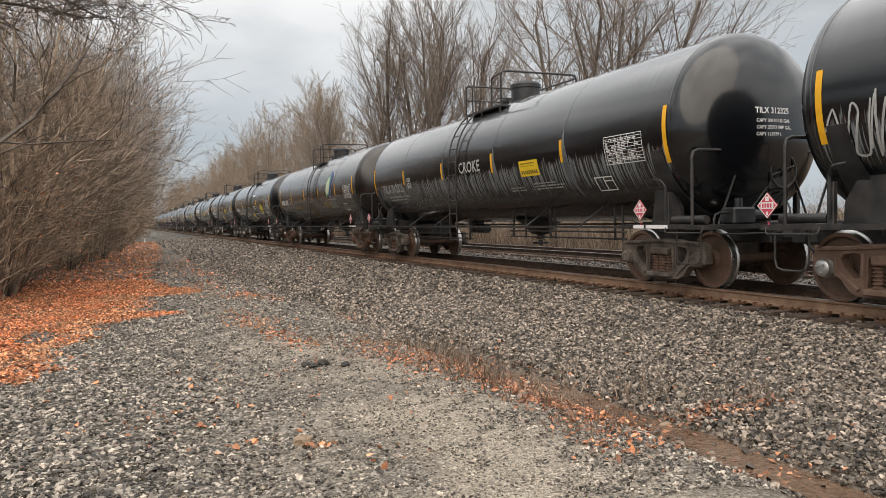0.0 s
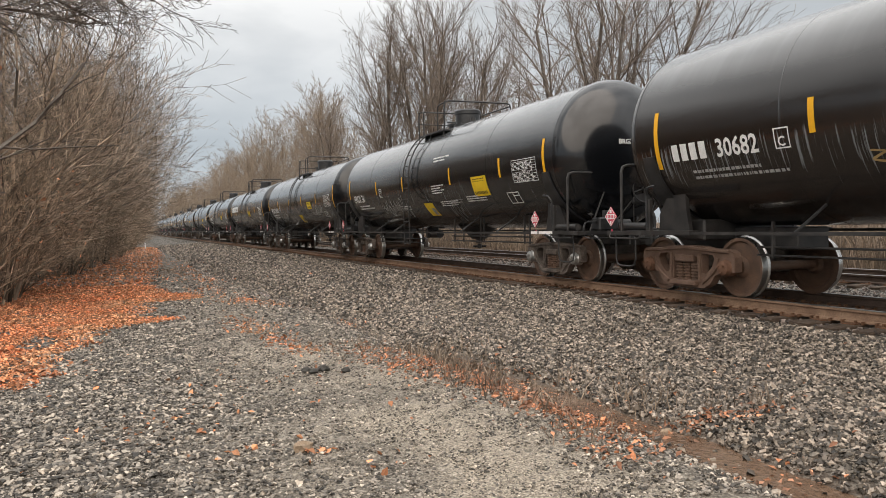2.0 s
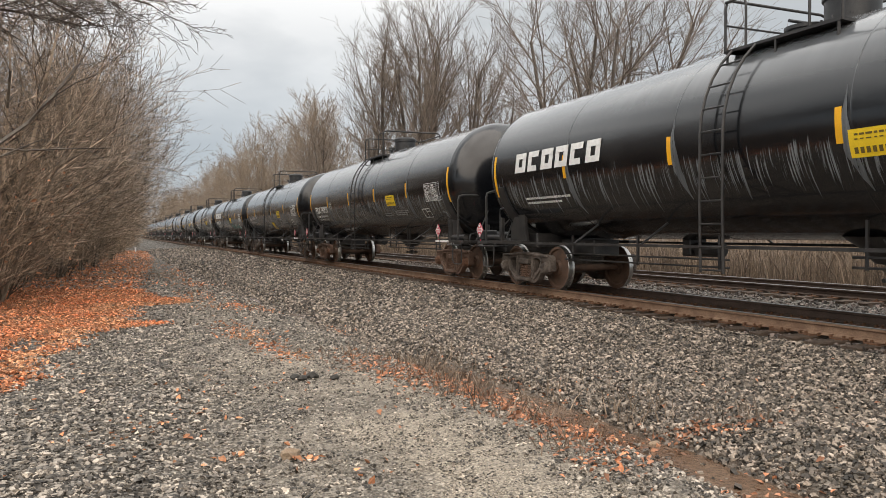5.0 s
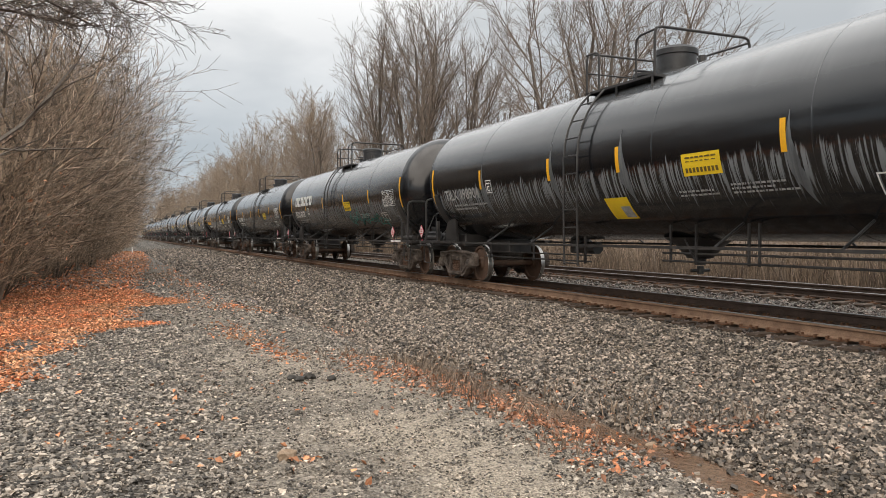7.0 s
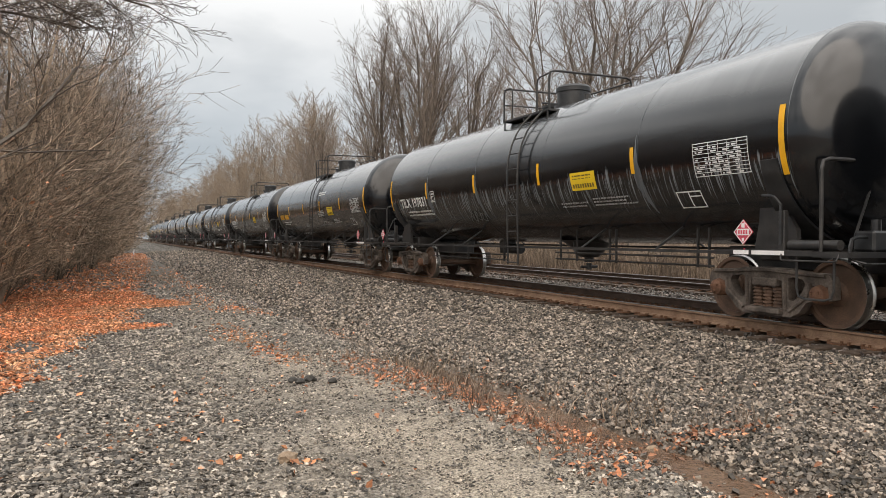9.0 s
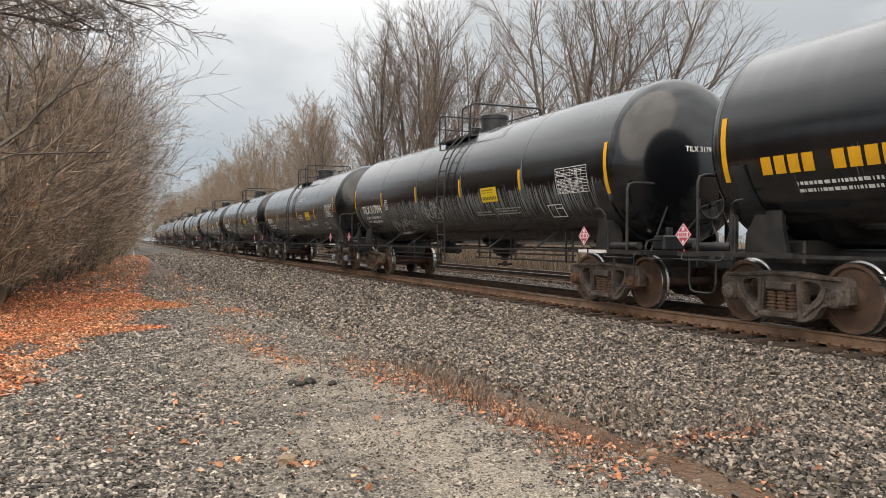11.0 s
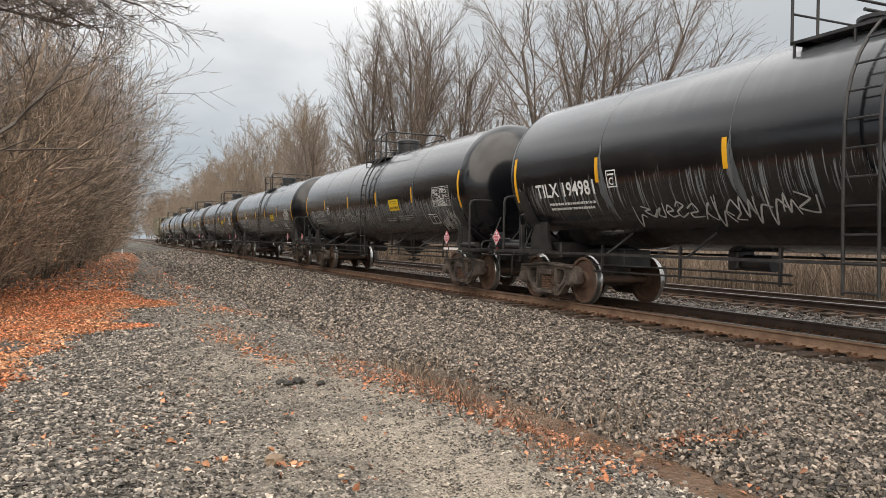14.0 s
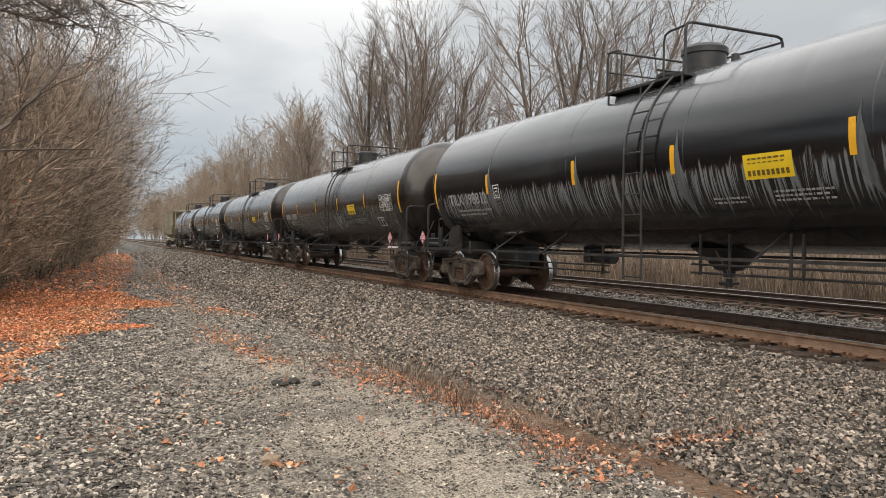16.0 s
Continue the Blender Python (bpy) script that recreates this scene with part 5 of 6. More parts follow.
GLYPHS = [[(0, .2), (.15, 1), (.3, .1), (.5, .9), (.6, .2)], [(.1, .6), (.4, 1), (.6, .6), (.2, .3), (.5, 0), (.9, .3)], [(.3, 0), (0, .5), (.35, 1), (.7, .5), (.3, 0), (.9, -.1)],
          [(0, .9), (.5, .7), (.1, .4), (.7, .2), (.9, .8)], [(0, .1), (.3, .9), (.5, .9), (.35, .3), (.7, .1), (.8, 1.1)], [(.1, 1), (.2, -.3), (.5, .5), (.9, .3)]]


def scribble(car, rng, y, z, width, height, strokes, material, thick=0.016):
    """Sprayed graffiti: sharp loops and zigzags that stand for no word."""
    step = width / strokes
    for k in range(strokes):
        form = rng.choice(GLYPHS)
        tall, drop = rng.uniform(.75, 1.1), rng.uniform(-.12, .12)
        key = [Vector((k * step + (u * 1.5 + .25 * v + rng.uniform(-.16, .16)) * step, (v * tall * .85 + drop + rng.uniform(-.13, .13)) * height)) for u, v in form]
        pts = []
        for i in range(len(key) - 1):
            p0, p1, p2, p3 = key[max(i - 1, 0)], key[i], key[i + 1], key[min(i + 2, len(key) - 1)]
            for j in range(5):
                t = j / 5
                m1, m2 = (p2 - p0) * .28, (p3 - p1) * .28
                pts.append(p1 * (2 * t ** 3 - 3 * t * t + 1) + m1 * (t ** 3 - 2 * t * t + t) + p2 * (3 * t * t - 2 * t ** 3) + m2 * (t ** 3 - t * t))
        pts.append(key[-1])
        bm = bmesh.new()
        n = len(pts)
        left, right = [], []
        for i in range(n):
            d = pts[min(i + 1, n - 1)] - pts[max(i - 1, 0)]
            m = Vector((-d.y, d.x)) * (thick * (.7 + .3 * math.sin(3.14 * i / n)) / max(d.length, 1e-4))
            u, v = pts[i]
            left.append(bm.verts.new(wrap(y - u - m.x, z + v + m.y, 0.009)))
            right.append(bm.verts.new(wrap(y - u + m.x, z + v - m.y, 0.009)))
        for i in range(n - 1):
            bm.faces.new((left[i], left[i + 1], right[i + 1], right[i]))
        part("graffiti_stroke", bm, material, car, "sharp sprayed graffiti stroke")


def wash_mark(car, y, rng):
    """A pale flare of washed paint beside a reflector strip: a thin tip above, widening and trailing downwards."""
    bm = bmesh.new()
    left, right = [], []
    top, low, wide = rng.uniform(2.75, 3.05), rng.uniform(1.45, 1.7), rng.uniform(.09, .16)
    for k in range(15):
        t = k / 14
        z = top + (low - top) * t
        w = wide * (min(1, t * 2.2) ** 1.5) * (1 - max(0, t - .65) / .36) + .006
        c = y - .10 - .28 * max(0, t - .35) ** 1.3 + rng.uniform(-.008, .008)
        left.append(bm.verts.new(wrap(c + w * rng.uniform(.85, 1.1), z, .0035)))
        right.append(bm.verts.new(wrap(c - w * rng.uniform(.6, .8), z, .0035)))
    for i in range(14):
        bm.faces.new((left[i], left[i + 1], right[i + 1], right[i]))
    part("wash_mark", bm, M_WASH, car, "pale grey flare of washed paint")


def frame_box(bm, y, z, w, h, t=0.02, cross=True):
    patch(bm, y - w, z, y, z + t)
    patch(bm, y - w, z + h - t, y, z + h)
    patch(bm, y - t, z + t, y, z + h - t)
    patch(bm, y - w, z + t, y - w + t, z + h - t)
    if cross:
        patch(bm, y - w * .5 - t * .5, z + t, y - w * .5 + t * .5, z + h - t)
        patch(bm, y - w + t, z + h * .66, y - w * .5 - t * .5, z + h * .66 + t)


def yellow_bars(car, strips, drop=0.0):
    """Reflective strips along the near side; the end ones are longer."""
    for y in strips:
        ends = y in (strips[0], strips[-1])
        bm = bmesh.new()
        patch(bm, y - .048, 2.0 if ends else 2.25 - drop, y + .048, 2.92 if ends else 2.69 - drop, 0.006, 6)
        part("reflector_strip", bm, M_YELLOW, car, "yellow reflective strip")


def yellow_sign(car, rng, y=-2.43, z=2.06, w=.80, h=.34):
    bm = bmesh.new()
    patch(bm, y - w, z, y, z + h, 0.006)
    sign = part("warning_sign", bm, M_SIGN, car, "yellow emergency notice sign with black print")
    bm = bmesh.new()
    u = .06
    for k in range(9):
        patch(bm, y - u - .05, z + .05, y - u, z + .125, 0.010, 1)
        u += .078
    u = .08
    while u < w - .15:
        d = rng.uniform(.04, .12)
        patch(bm, y - u - d, z + h - .075, y - u, z + h - .05, 0.010, 1)
        patch(bm, y - u - d * .8, z + h - .125, y - u, z + h - .11, 0.010, 1)
        u += d + .02
    part("sign_print", bm, M_PRINT, sign)


def data_plate(car, rng, y=-5.9, z=2.08, w=1.08, h=.50, material=None):
    bm = bmesh.new()
    t = .012
    frame_box(bm, y, z, w, h, t, False)
    for k in range(1, 9):
        patch(bm, y - w + t, z + h * k / 9, y - t, z + h * k / 9 + .008, 0.006, 1)
        u = .05
        while u < w - .2:
            d = rng.uniform(.03, .13)
            if rng.random() < .6:
                patch(bm, y - u - d, z + h * (k - 1) / 9 + .02, y - u, z + h * k / 9 - .014, 0.006, 1)
            u += d + .03
    for k in (.3, .48, .64, .82):
        patch(bm, y - w * k - .005, z + t, y - w * k + .005, z + h - t, 0.0065, 2)
    part("data_panel", bm, material or M_WHITE, car, "white stencilled test-data table")


def placard(car, y, z, s):
    """A diamond hazard placard on a holder at the car's side."""
    x = -1.50
    bm = bmesh.new()
    for q in (1.0,):
        v = [bm.verts.new((x - .004, y + a * .175 * q, z + b * .175 * q)) for a, b in ((0, -1), (-1, 0), (0, 1), (1, 0))]
        w = [bm.verts.new((x + .006, y + a * .175 * q, z + b * .175 * q)) for a, b in ((0, -1), (-1, 0), (0, 1), (1, 0))]
        bm.faces.new(v)
        bm.faces.new(w[::-1])
        for i in range(4):
            bm.faces.new((v[i], w[i], w[(i + 1) % 4], v[(i + 1) % 4]))
    bmesh.ops.recalc_face_normals(bm, faces=bm.faces)
    bar(bm, (x + .02, y, z - .22), (x + .02, y, 1.0), .012, 6)
    p = part("placard", bm, M_RED, car, "red diamond hazard placard")
    bm = bmesh.new()

    def flat(y0, z0, y1, z1):
        vs = [bm.verts.new((x - .008, a, b)) for a, b in ((y + y0, z + z0), (y + y1, z + z0), (y + y1, z + z1), (y + y0, z + z1))]
        bm.faces.new(vs)
    flat(-.11, -.045, .11, .045)
    flat(-.03, .06, .03, .12)
    flat(-.02, -.13, .02, -.08)
    for a, b in (((0, -.17), (-.17, 0)), ((-.17, 0), (0, .17)), ((0, .17), (.17, 0)), ((.17, 0), (0, -.17))):
        vs = [bm.verts.new((x - .008, y + p0 * k, z + p1 * k)) for p0, p1, k in ((*a, 1), (*b, 1), (*b, .9), (*a, .9))]
        bm.faces.new(vs)
    part("placard_print", bm, M_PLACARD, p)
    bm = bmesh.new()
    for k in range(4):
        vs = [bm.verts.new((x - .011, y + a, z + b)) for a, b in ((.085 - k * .045, -.028), (.055 - k * .045, -.028), (.055 - k * .045, .028), (.085 - k * .045, .028))]
        bm.faces.new(vs)
    part("placard_number", bm, M_RED, p)


def sill_plate(car, rng):
    """Pale stencil strip on the end platform's edge."""
    bm = bmesh.new()
    for y0, y1 in ((-6.72, -7.0), (-7.05, -7.6)):
        vs = [bm.verts.new((-1.504, a, b)) for a, b in ((y0, .965), (y1, .965), (y1, 1.022), (y0, 1.022))]
        bm.faces.new(vs)
    part("sill_stencil", bm, M_PLACARD, car, "white stencil strip on the sill")


def leaf_badge(car):
    """A large blue tilted badge with a pale green leaf, and heavy outlined block letters under it as plain shapes."""
    def shape(name, outline, material, lift, label):
        bm = bmesh.new()
        bm.faces.new([bm.verts.new((u, v, 0)) for u, v in outline])
        bmesh.ops.triangulate(bm, faces=bm.faces[:])
        for _ in range(4):
            bmesh.ops.subdivide_edges(bm, edges=[e for e in bm.edges if e.calc_length() > 0.12], cuts=1)
            bmesh.ops.triangulate(bm, faces=bm.faces[:])
        for v in bm.verts:
            v.co = Vector(wrap(-3.12 - v.co.x, 2.26 + v.co.y, lift))
        part(name, bm, material, car, label)
    navy = mat("badge_navy", (0.035, 0.045, 0.21), 0.45, var=0.1)
    green = mat("badge_green", (0.08, 0.42, 0.18), 0.45, var=0.1)
    cream = mat("badge_cream", (0.66, 0.72, 0.50), 0.45, var=0.1)
    diamond = [(.01, .30), (.04, .42), (.66, 1.02), (.76, 1.08), (.86, 1.07), (1.24, .86), (1.29, .78), (1.26, .68), (.76, -.01), (.68, -.06), (.60, -.04), (.05, .2)]
    shape("badge", [(u + (u - .64) * .05, v + (v - .5) * .05) for u, v in diamond], M_WHITE, .006, "white-edged blue diamond badge")
    shape("badge_field", diamond, navy, .009, "navy badge field")
    leaf = [(.10, -.12), (.06, .10), (.10, .36), (.26, .62), (.52, .80), (.80, .96), (.84, .70), (.80, .42), (.66, .16), (.44, .02), (.22, .02)]
    shape("badge_leaf", leaf, green, .012, "green leaf emblem")
    shape("badge_leaf_face", [(.40 + (u - .42) * .8, .38 + (v - .40) * .8) for u, v in leaf], cream, .015, "pale leaf emblem")
    bm = bmesh.new()
    for u in (0.14, .60, 1.06):
        for a, b, c, d in ((0, 0, .05, .42), (.31, 0, .36, .42), (.05, .37, .31, .42), (.05, 0, .31, .05)):
            patch(bm, -3.2 - u - c, 1.72 + b, -3.2 - u - a, 1.72 + d, .006, 2)
    part("badge_letters", bm, M_FADED, car, "outlined block shapes below the badge")


def bold_mark(car, y, z, w, h):
    """A bold slanted maker's mark as plain block shapes."""
    step = w / 6
    for i in range(6):
        a = y - i * step
        bm = bmesh.new()
        for (u0, v0), (u1, v1) in (((0, 0), (.28, 1)), ((.55, 0), (.83, 1)), ((.1, .7), (.8, 1)), ((.05, .0), (.7, .28))):
            if i % 3 == 1 and v0 == 0 and u0 == .55:
                continue
            vs = [bm.verts.new(wrap(a - (u * step + .12 * h * v), z + v * h, .02)) for u, v in ((u0, v0), (u1, v0), (u1, v1), (u0, v1))]
            bm.faces.new(vs)
        part("mark_block", bm, M_WHITE, car, "bold white slanted block shape")


def mark_car(car, rng, number="", paint=None, number_z=2.06, graffiti=(), yellow=True, plate=True, small_sign=False, strips=(-7.55, -4.45, -1.38, 1.65, 4.68, 7.55), ladder=0.0, sign_at=-2.55, big_sign=False, capy=(), limits=(), orange=False, blocks=False, faded=False, drop=0.0):
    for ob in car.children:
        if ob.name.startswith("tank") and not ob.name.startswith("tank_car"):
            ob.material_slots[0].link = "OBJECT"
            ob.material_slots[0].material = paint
    yellow_bars(car, strips, drop)
    for ob in car.children:
        if ob.name.startswith("ladder"):
            ob.location.y += ladder
    if number:
        lettering(car, number, 6.75, number_z, .37, M_FADED if faded else M_WHITE, .178 * len(number))
        bm = bmesh.new()
        at = strips[4] - .27
        frame_box(bm, at, number_z + .08, .27, .30, .02, False)
        patch(bm, at - .22, number_z + .29, at - .05, number_z + .32, .006, 1)
        part("stencil_box", bm, M_WHITE, car)
        lettering(car, "C", at - .07, number_z + .125, .18)
        head_lettering(car, number, -.36, 2.74, .13)
        for k, words in enumerate(capy):
            head_lettering(car, words, -.34, 2.60 - .105 * k, .078)
    if orange or blocks:
        # unreadable large lettering as blocks
        for k in (0, 1, 2, 3, 5, 6, 7, 8):
            bm = bmesh.new()
            patch(bm, 6.9 - .22 * k - .17, number_z, 6.9 - .22 * k, number_z + .24, .01, 3)
            part("block_letter", bm, M_YELLOW if orange else M_FADED, car, "worn block letter")
    if limits:
        for k, words in enumerate(limits):
            lettering(car, words, 6.6, number_z - .19 - .15 * k, .115)
    if not limits:
        fine_print(car, rng, 6.4, number_z - .18, 1.9, 2, .06, M_WHITE if paint in (P_CLEAN, P_SOME) else M_FADED)
    fine_print(car, rng, -2.0, 1.80, .9, 2, .04, M_FADED)
    fine_print(car, rng, -3.1, 1.86, 1.2, 3, .038, M_FADED if paint is not P_CLEAN else M_WHITE)
    if paint is P_CLEAN:
        fine_print(car, rng, -1.0, 2.26, 1.05, 4, .04)
        fine_print(car, rng, -1.3, 1.78, 1.2, 3, .036)
        fine_print(car, rng, 2.0, 1.74, .8, 3, .036)
        fine_print(car, rng, -1.2, 3.02, 1.1, 2, .05)
    if yellow:
        if big_sign:
            yellow_sign(car, rng, sign_at, 1.86, .84, .5)
        else:
            yellow_sign(car, rng, sign_at)
    if small_sign:
        bm = bmesh.new()
        patch(bm, -0.66, 1.33, 0.0, 1.80, .006)
        s = part("notice_sign", bm, M_SIGN, car, "weathered yellow notice")
        bm = bmesh.new()
        patch(bm, -0.62, 1.37, -0.36, 1.62, .010)
        part("sign_print", bm, M_FADED, s)
    if plate:
        data_plate(car, rng)
        bm = bmesh.new()
        frame_box(bm, -5.35, 1.58, .55, .3, .022)
        part("stencil_box", bm, M_WHITE, car)
    if paint in (P_HEAVY, P_SOME):
        for y in strips[1:-1]:
            if paint is P_HEAVY or rng.random() < .5:
                wash_mark(car, y, rng)
    for y, z, w, h, k, m in graffiti:
        scribble(car, rng, y, z, w, h, k, m)
    placard(car, -6.9, 1.27, 1)
    placard(car, 8.38, 1.28, 1)
    sill_plate(car, rng)


M_TAG_WHITE = mat("white_spray", (0.50, 0.50, 0.49), 0.6, var=0.3, scale=6)
M_TAG_TEAL = mat("teal_spray", (0.04, 0.28, 0.24), 0.6, var=0.3, scale=6)
M_TAG_GOLD = mat("gold_spray", (0.42, 0.29, 0.12), 0.6, var=0.3, scale=6)
M_TAG_PALE = mat("pale_spray", (0.20, 0.20, 0.195), 0.6, var=0.35, scale=6)

M_CAP_BLUE = mat("pale_blue_cap_paint", (0.50, 0.55, 0.60), 0.5, var=0.35, scale=14, color2=(0.2, 0.24, 0.29))
CAPS = {-14: M_SILVER, -12: M_RUSTCAP, -11: M_SILVER, -10: M_SILVER, -8: M_RUSTCAP, -5: M_RUSTCAP, -3: M_RUSTCAP, -2: M_CAP_BLUE}
CARS = []


def build_train():
    rng = random.Random(4)
    base = build_tank_car()
    label = "black railway tank car with yellow reflector strips"
    tagged(base, label, "tank car", "tank cars of the train")
    W, T, G, F = M_TAG_WHITE, M_TAG_TEAL, M_TAG_GOLD, M_TAG_PALE
    short = (-7.2, -4.06, -0.69, 1.41, 4.24, 7.2)
    B = 1.15
    specs = {
        -14: dict(paint=P_HEAVY, number="", graffiti=[(7.6, 1.75, 2.2, .8, 7, W)]),
        -13: dict(paint=P_HEAVY, faded=True, number="TILX 312325", capy=("CAPY 30110 US GAL", "CAPY 25073 IMP GAL", "CAPY 113979 L"), ladder=B, sign_at=-2.7, graffiti=[(4.4, 1.5, 1.6, .45, 6, F)]),
        -12: dict(paint=P_BROWN, number="", yellow=False, plate=True, strips=(-7.2, -4.65, -1.69, 1.15, 4.1, 7.1), graffiti=[(3.4, 1.75, 1.7, .3, 8, G), (.9, 1.35, 1.5, .75, 8, G), (-2.3, 1.75, 1.2, .45, 6, G)]),
        -11: dict(paint=P_CLEAN, number="BRGX 36", small_sign=True, big_sign=True, sign_at=-3.7, ladder=B, strips=(-7.3, -5.3, -2.38, 1.33, 3.98, 7.27), graffiti=[(3.9, 1.5, 1.2, .5, 6, W), (2.6, 1.5, 1.3, .55, 5, W), (-1.7, 1.3, .95, .7, 4, F)]),
        -10: dict(paint=P_SOME, number="TILX 319512", limits=("LD LMT   207600 LB  94200 KG", "LT WT    78400 LB  35500 KG"), small_sign=True, ladder=B, graffiti=[(4.6, 1.45, 1.8, .5, 9, W), (-3.86, 1.75, 1.3, .55, 5, W), (-6.2, 1.6, 1.0, .4, 4, F), (-.9, 1.75, 1.5, .25, 7, F)]),
        -9: dict(paint=P_SOME, number="", ladder=B, sign_at=-1.5, extra="mark", graffiti=[(-3.0, 1.55, 1.4, .35, 6, F)]),
        -8: dict(paint=P_SOME, number="TILX 190929", limits=("LD LMT   205500 LB  93200 KG", "LT WT    80500 LB  36500 KG"), ladder=B),
        -7: dict(paint=P_HEAVY, faded=True, number="TILX 198904", small_sign=True, ladder=B, sign_at=-2.23, strips=(-7.5, -4.16, -0.64, 1.61, 4.66, 7.52)),
        -6: dict(paint=P_HEAVY, number="PROX 47177", number_z=1.98, ladder=B, sign_at=-1.42, extra="mark", graffiti=[(-1.6, 1.55, 2.4, .5, 8, T), (-4.0, 1.4, 1.7, .5, 5, T)]),
        -5: dict(paint=P_SOME, number="TILX 197831", graffiti=[(2.4, 1.5, .8, .35, 3, F)]),
        -4: dict(paint=P_CLEAN, number="", orange=True),
        -3: dict(paint=P_HEAVY, number="TILX 317994", limits=("LD LMT   207300 LB  94000 KG", "LT WT    78700 LB  36300 KG"), graffiti=[(4.4, 1.45, 2.4, .4, 11, W), (1.4, 1.75, 1.4, .55, 7, W)]),
        -2: dict(paint=P_CLEAN, number="BRGX 89", drop=0.2, limits=("LD LMT   211300 LB  95850 KG", "LT WT    74700 LB  33850 KG"), ladder=B, sign_at=-2.36, strips=short, graffiti=[(3.9, 1.75, 1.0, .6, 4, F), (-4.6, 1.85, 1.6, .75, 6, F)]),
        -1: dict(paint=P_SOME, number="TILX 194981", graffiti=[(4.0, 1.5, 1.5, .35, 6, W), (2.4, 1.45, 2.0, .5, 8, W)]),
        0: dict(paint=P_HEAVY, faded=True, number="TILX 312366", capy=("CAPY 30130 US GAL", "CAPY 25090 IMP GAL", "CAPY 114054 L"), graffiti=[(4.0, 1.8, 4.5, .4, 9, W), (-6.0, 1.3, 1.2, .75, 7, W)]),
        1: dict(paint=P_HEAVY, faded=True, number="TILX 198812", sign_at=-2.7, strips=(-7.55, -4.35, -1.32, 1.33, 4.72, 7.55)),
        2: dict(paint=P_BROWN, number="", blocks=True, graffiti=[(-.6, 1.6, 1.3, .6, 6, W), (-3.0, 1.7, 1.5, .5, 5, F)]),
        3: dict(paint=P_BROWN, number=""),
        4: dict(paint=P_SOME, number="", yellow=False),
        5: dict(paint=P_SOME, number="", yellow=False),
    }
    copies = {n: copy_thing(base, pose(0, 0, 0)) for n in list(specs)[1:]}
    copies[-14] = base
    for n, spec in specs.items():
        car = copies[n]
        spec = dict(spec)
        extra = spec.pop("extra", "")
        mark_car(car, rng, **spec)
        words = {P_HEAVY: "pale washed streaks", P_SOME: "light grey streaks", P_CLEAN: "clean glossy paint", P_BROWN: "brown-tinged dusty paint"}[spec["paint"]]
        tagged(car, "black railway tank car with %s" % words, "tank car", "tank cars of the train")
        if n in CAPS:
            for ob in car.children_recursive:
                if ob.name.startswith("bearing_cap"):
                    ob.material_slots[0].link = "OBJECT"
                    ob.material_slots[0].material = CAPS[n]
        if n in (-14, -12, -8):
            for ob in car.children_recursive:
                if ob.name.startswith("side_frame"):
                    ob.material_slots[0].link = "OBJECT"
                    ob.material_slots[0].material = M_BOGIE_RUST
        if n == -13:
            lettering(car, "CROKE", .48, 2.34, .38, M_TAG_WHITE)
        if n == -12:
            leaf_badge(car)
            lettering(car, "30682", 5.8, 2.1, .37, None, .8)
            for k in range(4):
                bm = bmesh.new()
                patch(bm, 6.75 - .2 * k - .14, 2.1, 6.75 - .2 * k, 2.36, .01, 3)
                part("block_letter", bm, M_WHITE, car, "white block shape before the number")
            bm = bmesh.new()
            frame_box(bm, 4.72, 2.1, .25, .28, .018, False)
            part("stencil_box", bm, M_WHITE, car)
            lettering(car, "C", 4.66, 2.14, .18)
            tagged(car, "black railway tank car with a blue leaf badge and gold graffiti")
        if extra:
            bold_mark(car, 6.6, 2.48, 3.2, .40)
            tagged(car, "black railway tank car with a bold white block mark")
        CARS.append((n, car))


build_train()


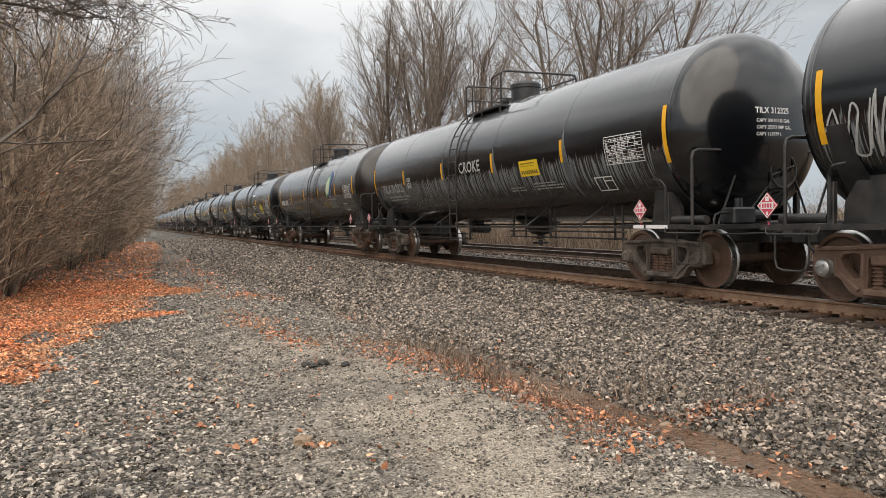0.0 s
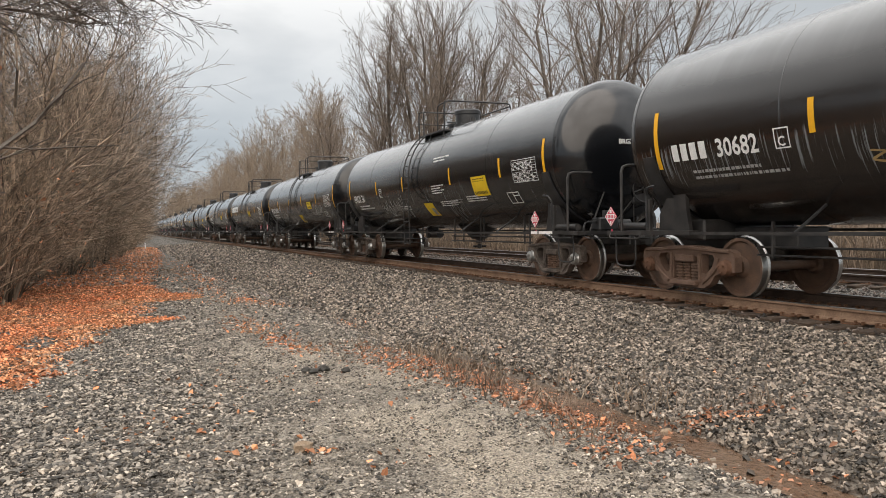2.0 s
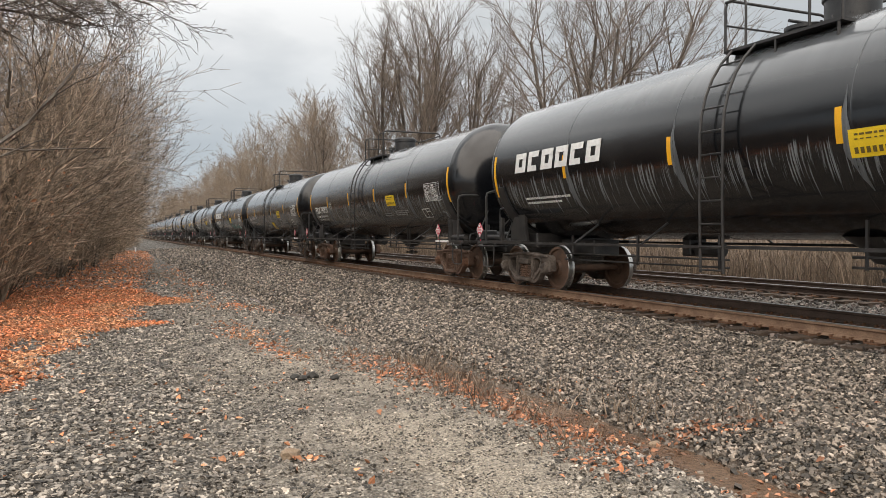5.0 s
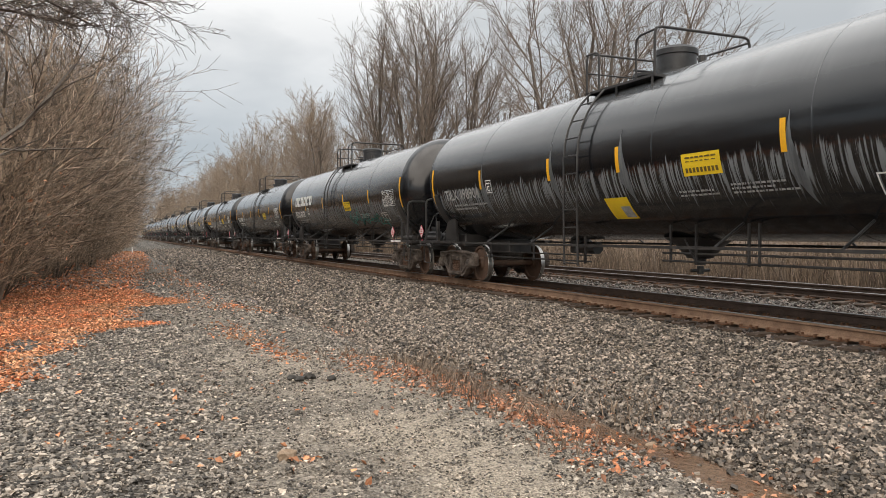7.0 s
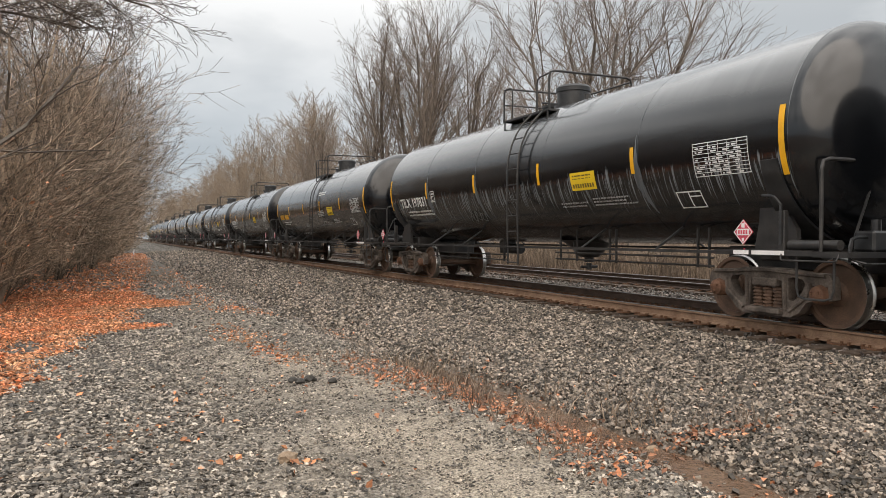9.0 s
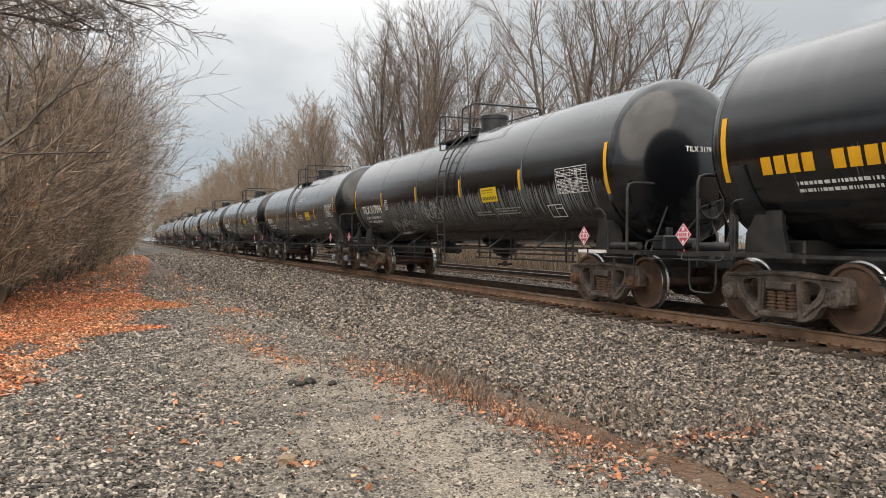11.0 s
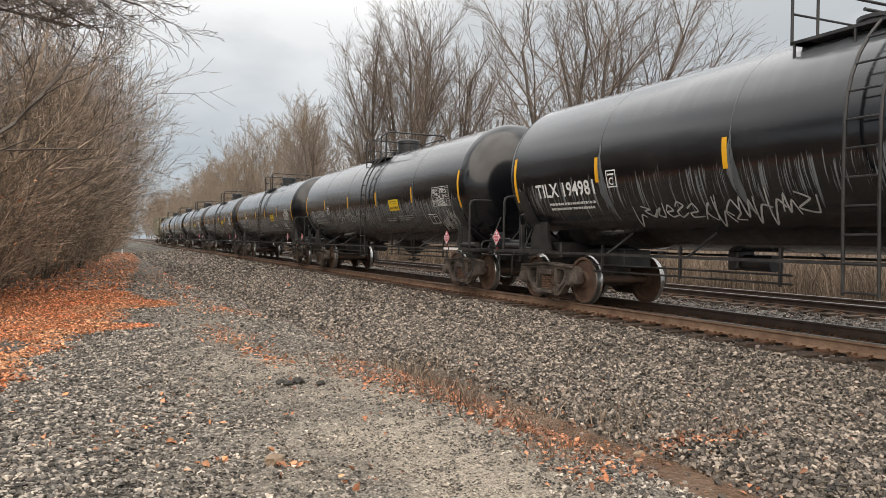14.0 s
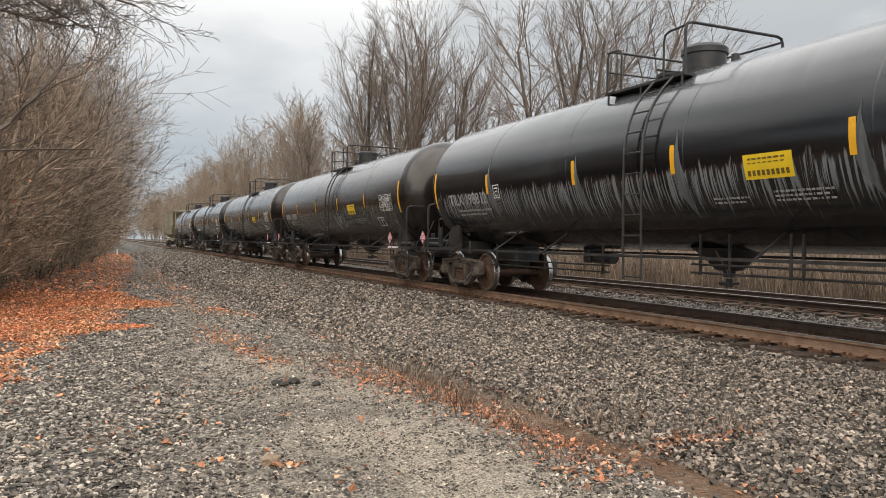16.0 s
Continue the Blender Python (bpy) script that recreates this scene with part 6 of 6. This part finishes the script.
def build_hopper():
    """The last car: a tan covered hopper with ribbed sides."""
    tan = mat("hopper_tan_paint", (0.30, 0.27, 0.19), 0.7, var=0.35, scale=1.2, color2=(0.20, 0.18, 0.13), stretch=(1, 1, .4))
    car = new("covered_hopper")
    bm = bmesh.new()
    box(bm, (-1.5, -7.0, 1.5), (1.5, 7.0, 4.1), .05)
    for v in bm.verts:
        if v.co.z < 2 and abs(v.co.y) > 5:
            v.co.y *= 0.72
    part("hopper_body", bm, tan, car)
    for s in (-1, 1):
        for y in np.arange(-6.5, 6.6, 1.3):
            bm = bmesh.new()
            box(bm, (1.5 * s - .04, y - .05, 1.6 if abs(y) < 5.4 else 2.6), (1.5 * s + .06, y + .05, 4.1), .01)
            part("side_rib", bm, tan, car)
    bm = bmesh.new()
    extrude(bm, [(-7.3, 4.1), (7.3, 4.1), (7.3, 4.25), (-7.3, 4.25)], -1.55, 1.55)
    box(bm, (-.5, -6.8, 4.25), (.5, 6.8, 4.42), .04)
    part("hopper_roof", bm, tan, car)
    for s in (-1, 1):
        bm = bmesh.new()
        box(bm, (-1.4, min(7.0 * s, 8.5 * s), .95), (1.4, max(7.0 * s, 8.5 * s), 1.1), .02)
        for x in (-1.35, 1.35):
            box(bm, (x - .05, min(8.2 * s, 8.3 * s), 1.1), (x + .05, max(8.2 * s, 8.3 * s), 4.1))
        bar(bm, (0, 8.4 * s, .84), (0, 8.95 * s, .84), .11)
        part("end_frame", bm, tan, car)
        bm = bmesh.new()
        for z in np.arange(1.3, 4.0, .38):
            bar(bm, (-1.3, 8.3 * s, z), (-.8, 8.3 * s, z), .016, 6)
        part("end_ladder", bm, tan, car)
        build_truck(car, 6.6 * s, M_BOGIE)
    for y in (-3.2, 0, 3.2):
        bm = bmesh.new()
        turned(bm, [(.5, .45), (.75, .5), (1.55, 1.45)], "z", 4, (0, y, 0))
        part("discharge_gate", bm, tan, car)
    bm = bmesh.new()
    box(bm, (-1.5, -7.0, .95), (-1.42, 7.0, 1.15))
    box(bm, (1.42, -7.0, .95), (1.5, 7.0, 1.15))
    part("side_sill", bm, tan, car)
    tagged(car, "tan covered hopper car with ribbed sides", "hopper car", "cars of the train")
    CARS.append((6, car))


build_hopper()


def build_marker():
    """A low white post beside the track far down the line."""
    bm = bmesh.new()
    box(bm, (-.05, -.05, -.5), (.05, .05, .42), .02)
    box(bm, (-.07, -.07, .38), (.07, .07, .48), .02)
    ob = part("marker_post", bm, M_PLACARD, None)
    ob.location = (1.6, 74, -.42)
    tagged(ob, "low white marker post beside the path", "post")


build_marker()


def car_y(n, t):
    """Where the middle of car n is: its rear strip stands 7.55 m behind it."""
    return 31.96 - 7.55 + PITCH * n + SHIFT.get(n, 0.0) - SPEED * (t - 14.0)


# small differences in the cars' lengths add up along the train
SHIFT = {-14: 1.47, -13: 1.54, -12: 1.25, -11: 1.3, -10: 0.8, -9: 0.52, -8: 0.41, -7: 0.28, -6: 0.0, -5: -0.07, -2: -0.07, 1: 0.15}


def motions():
    """The train rolls by at an even speed, and its wheels turn with it."""
    for n, car in CARS:
        walk(car, [(t, pose(TRACK, car_y(n, t), 0)) for t in (0.0, 4.0, 8.0, 12.0, 16.0)])
        for ob in car.children_recursive:
            if ob.name.startswith("wheelset"):
                y = ob.location.y
                walk(ob, [(k / 30, pose(0, y, R_WHEEL, math.degrees(SPEED * k / 30 / R_WHEEL) % 360)) for k in range(481)])


motions()
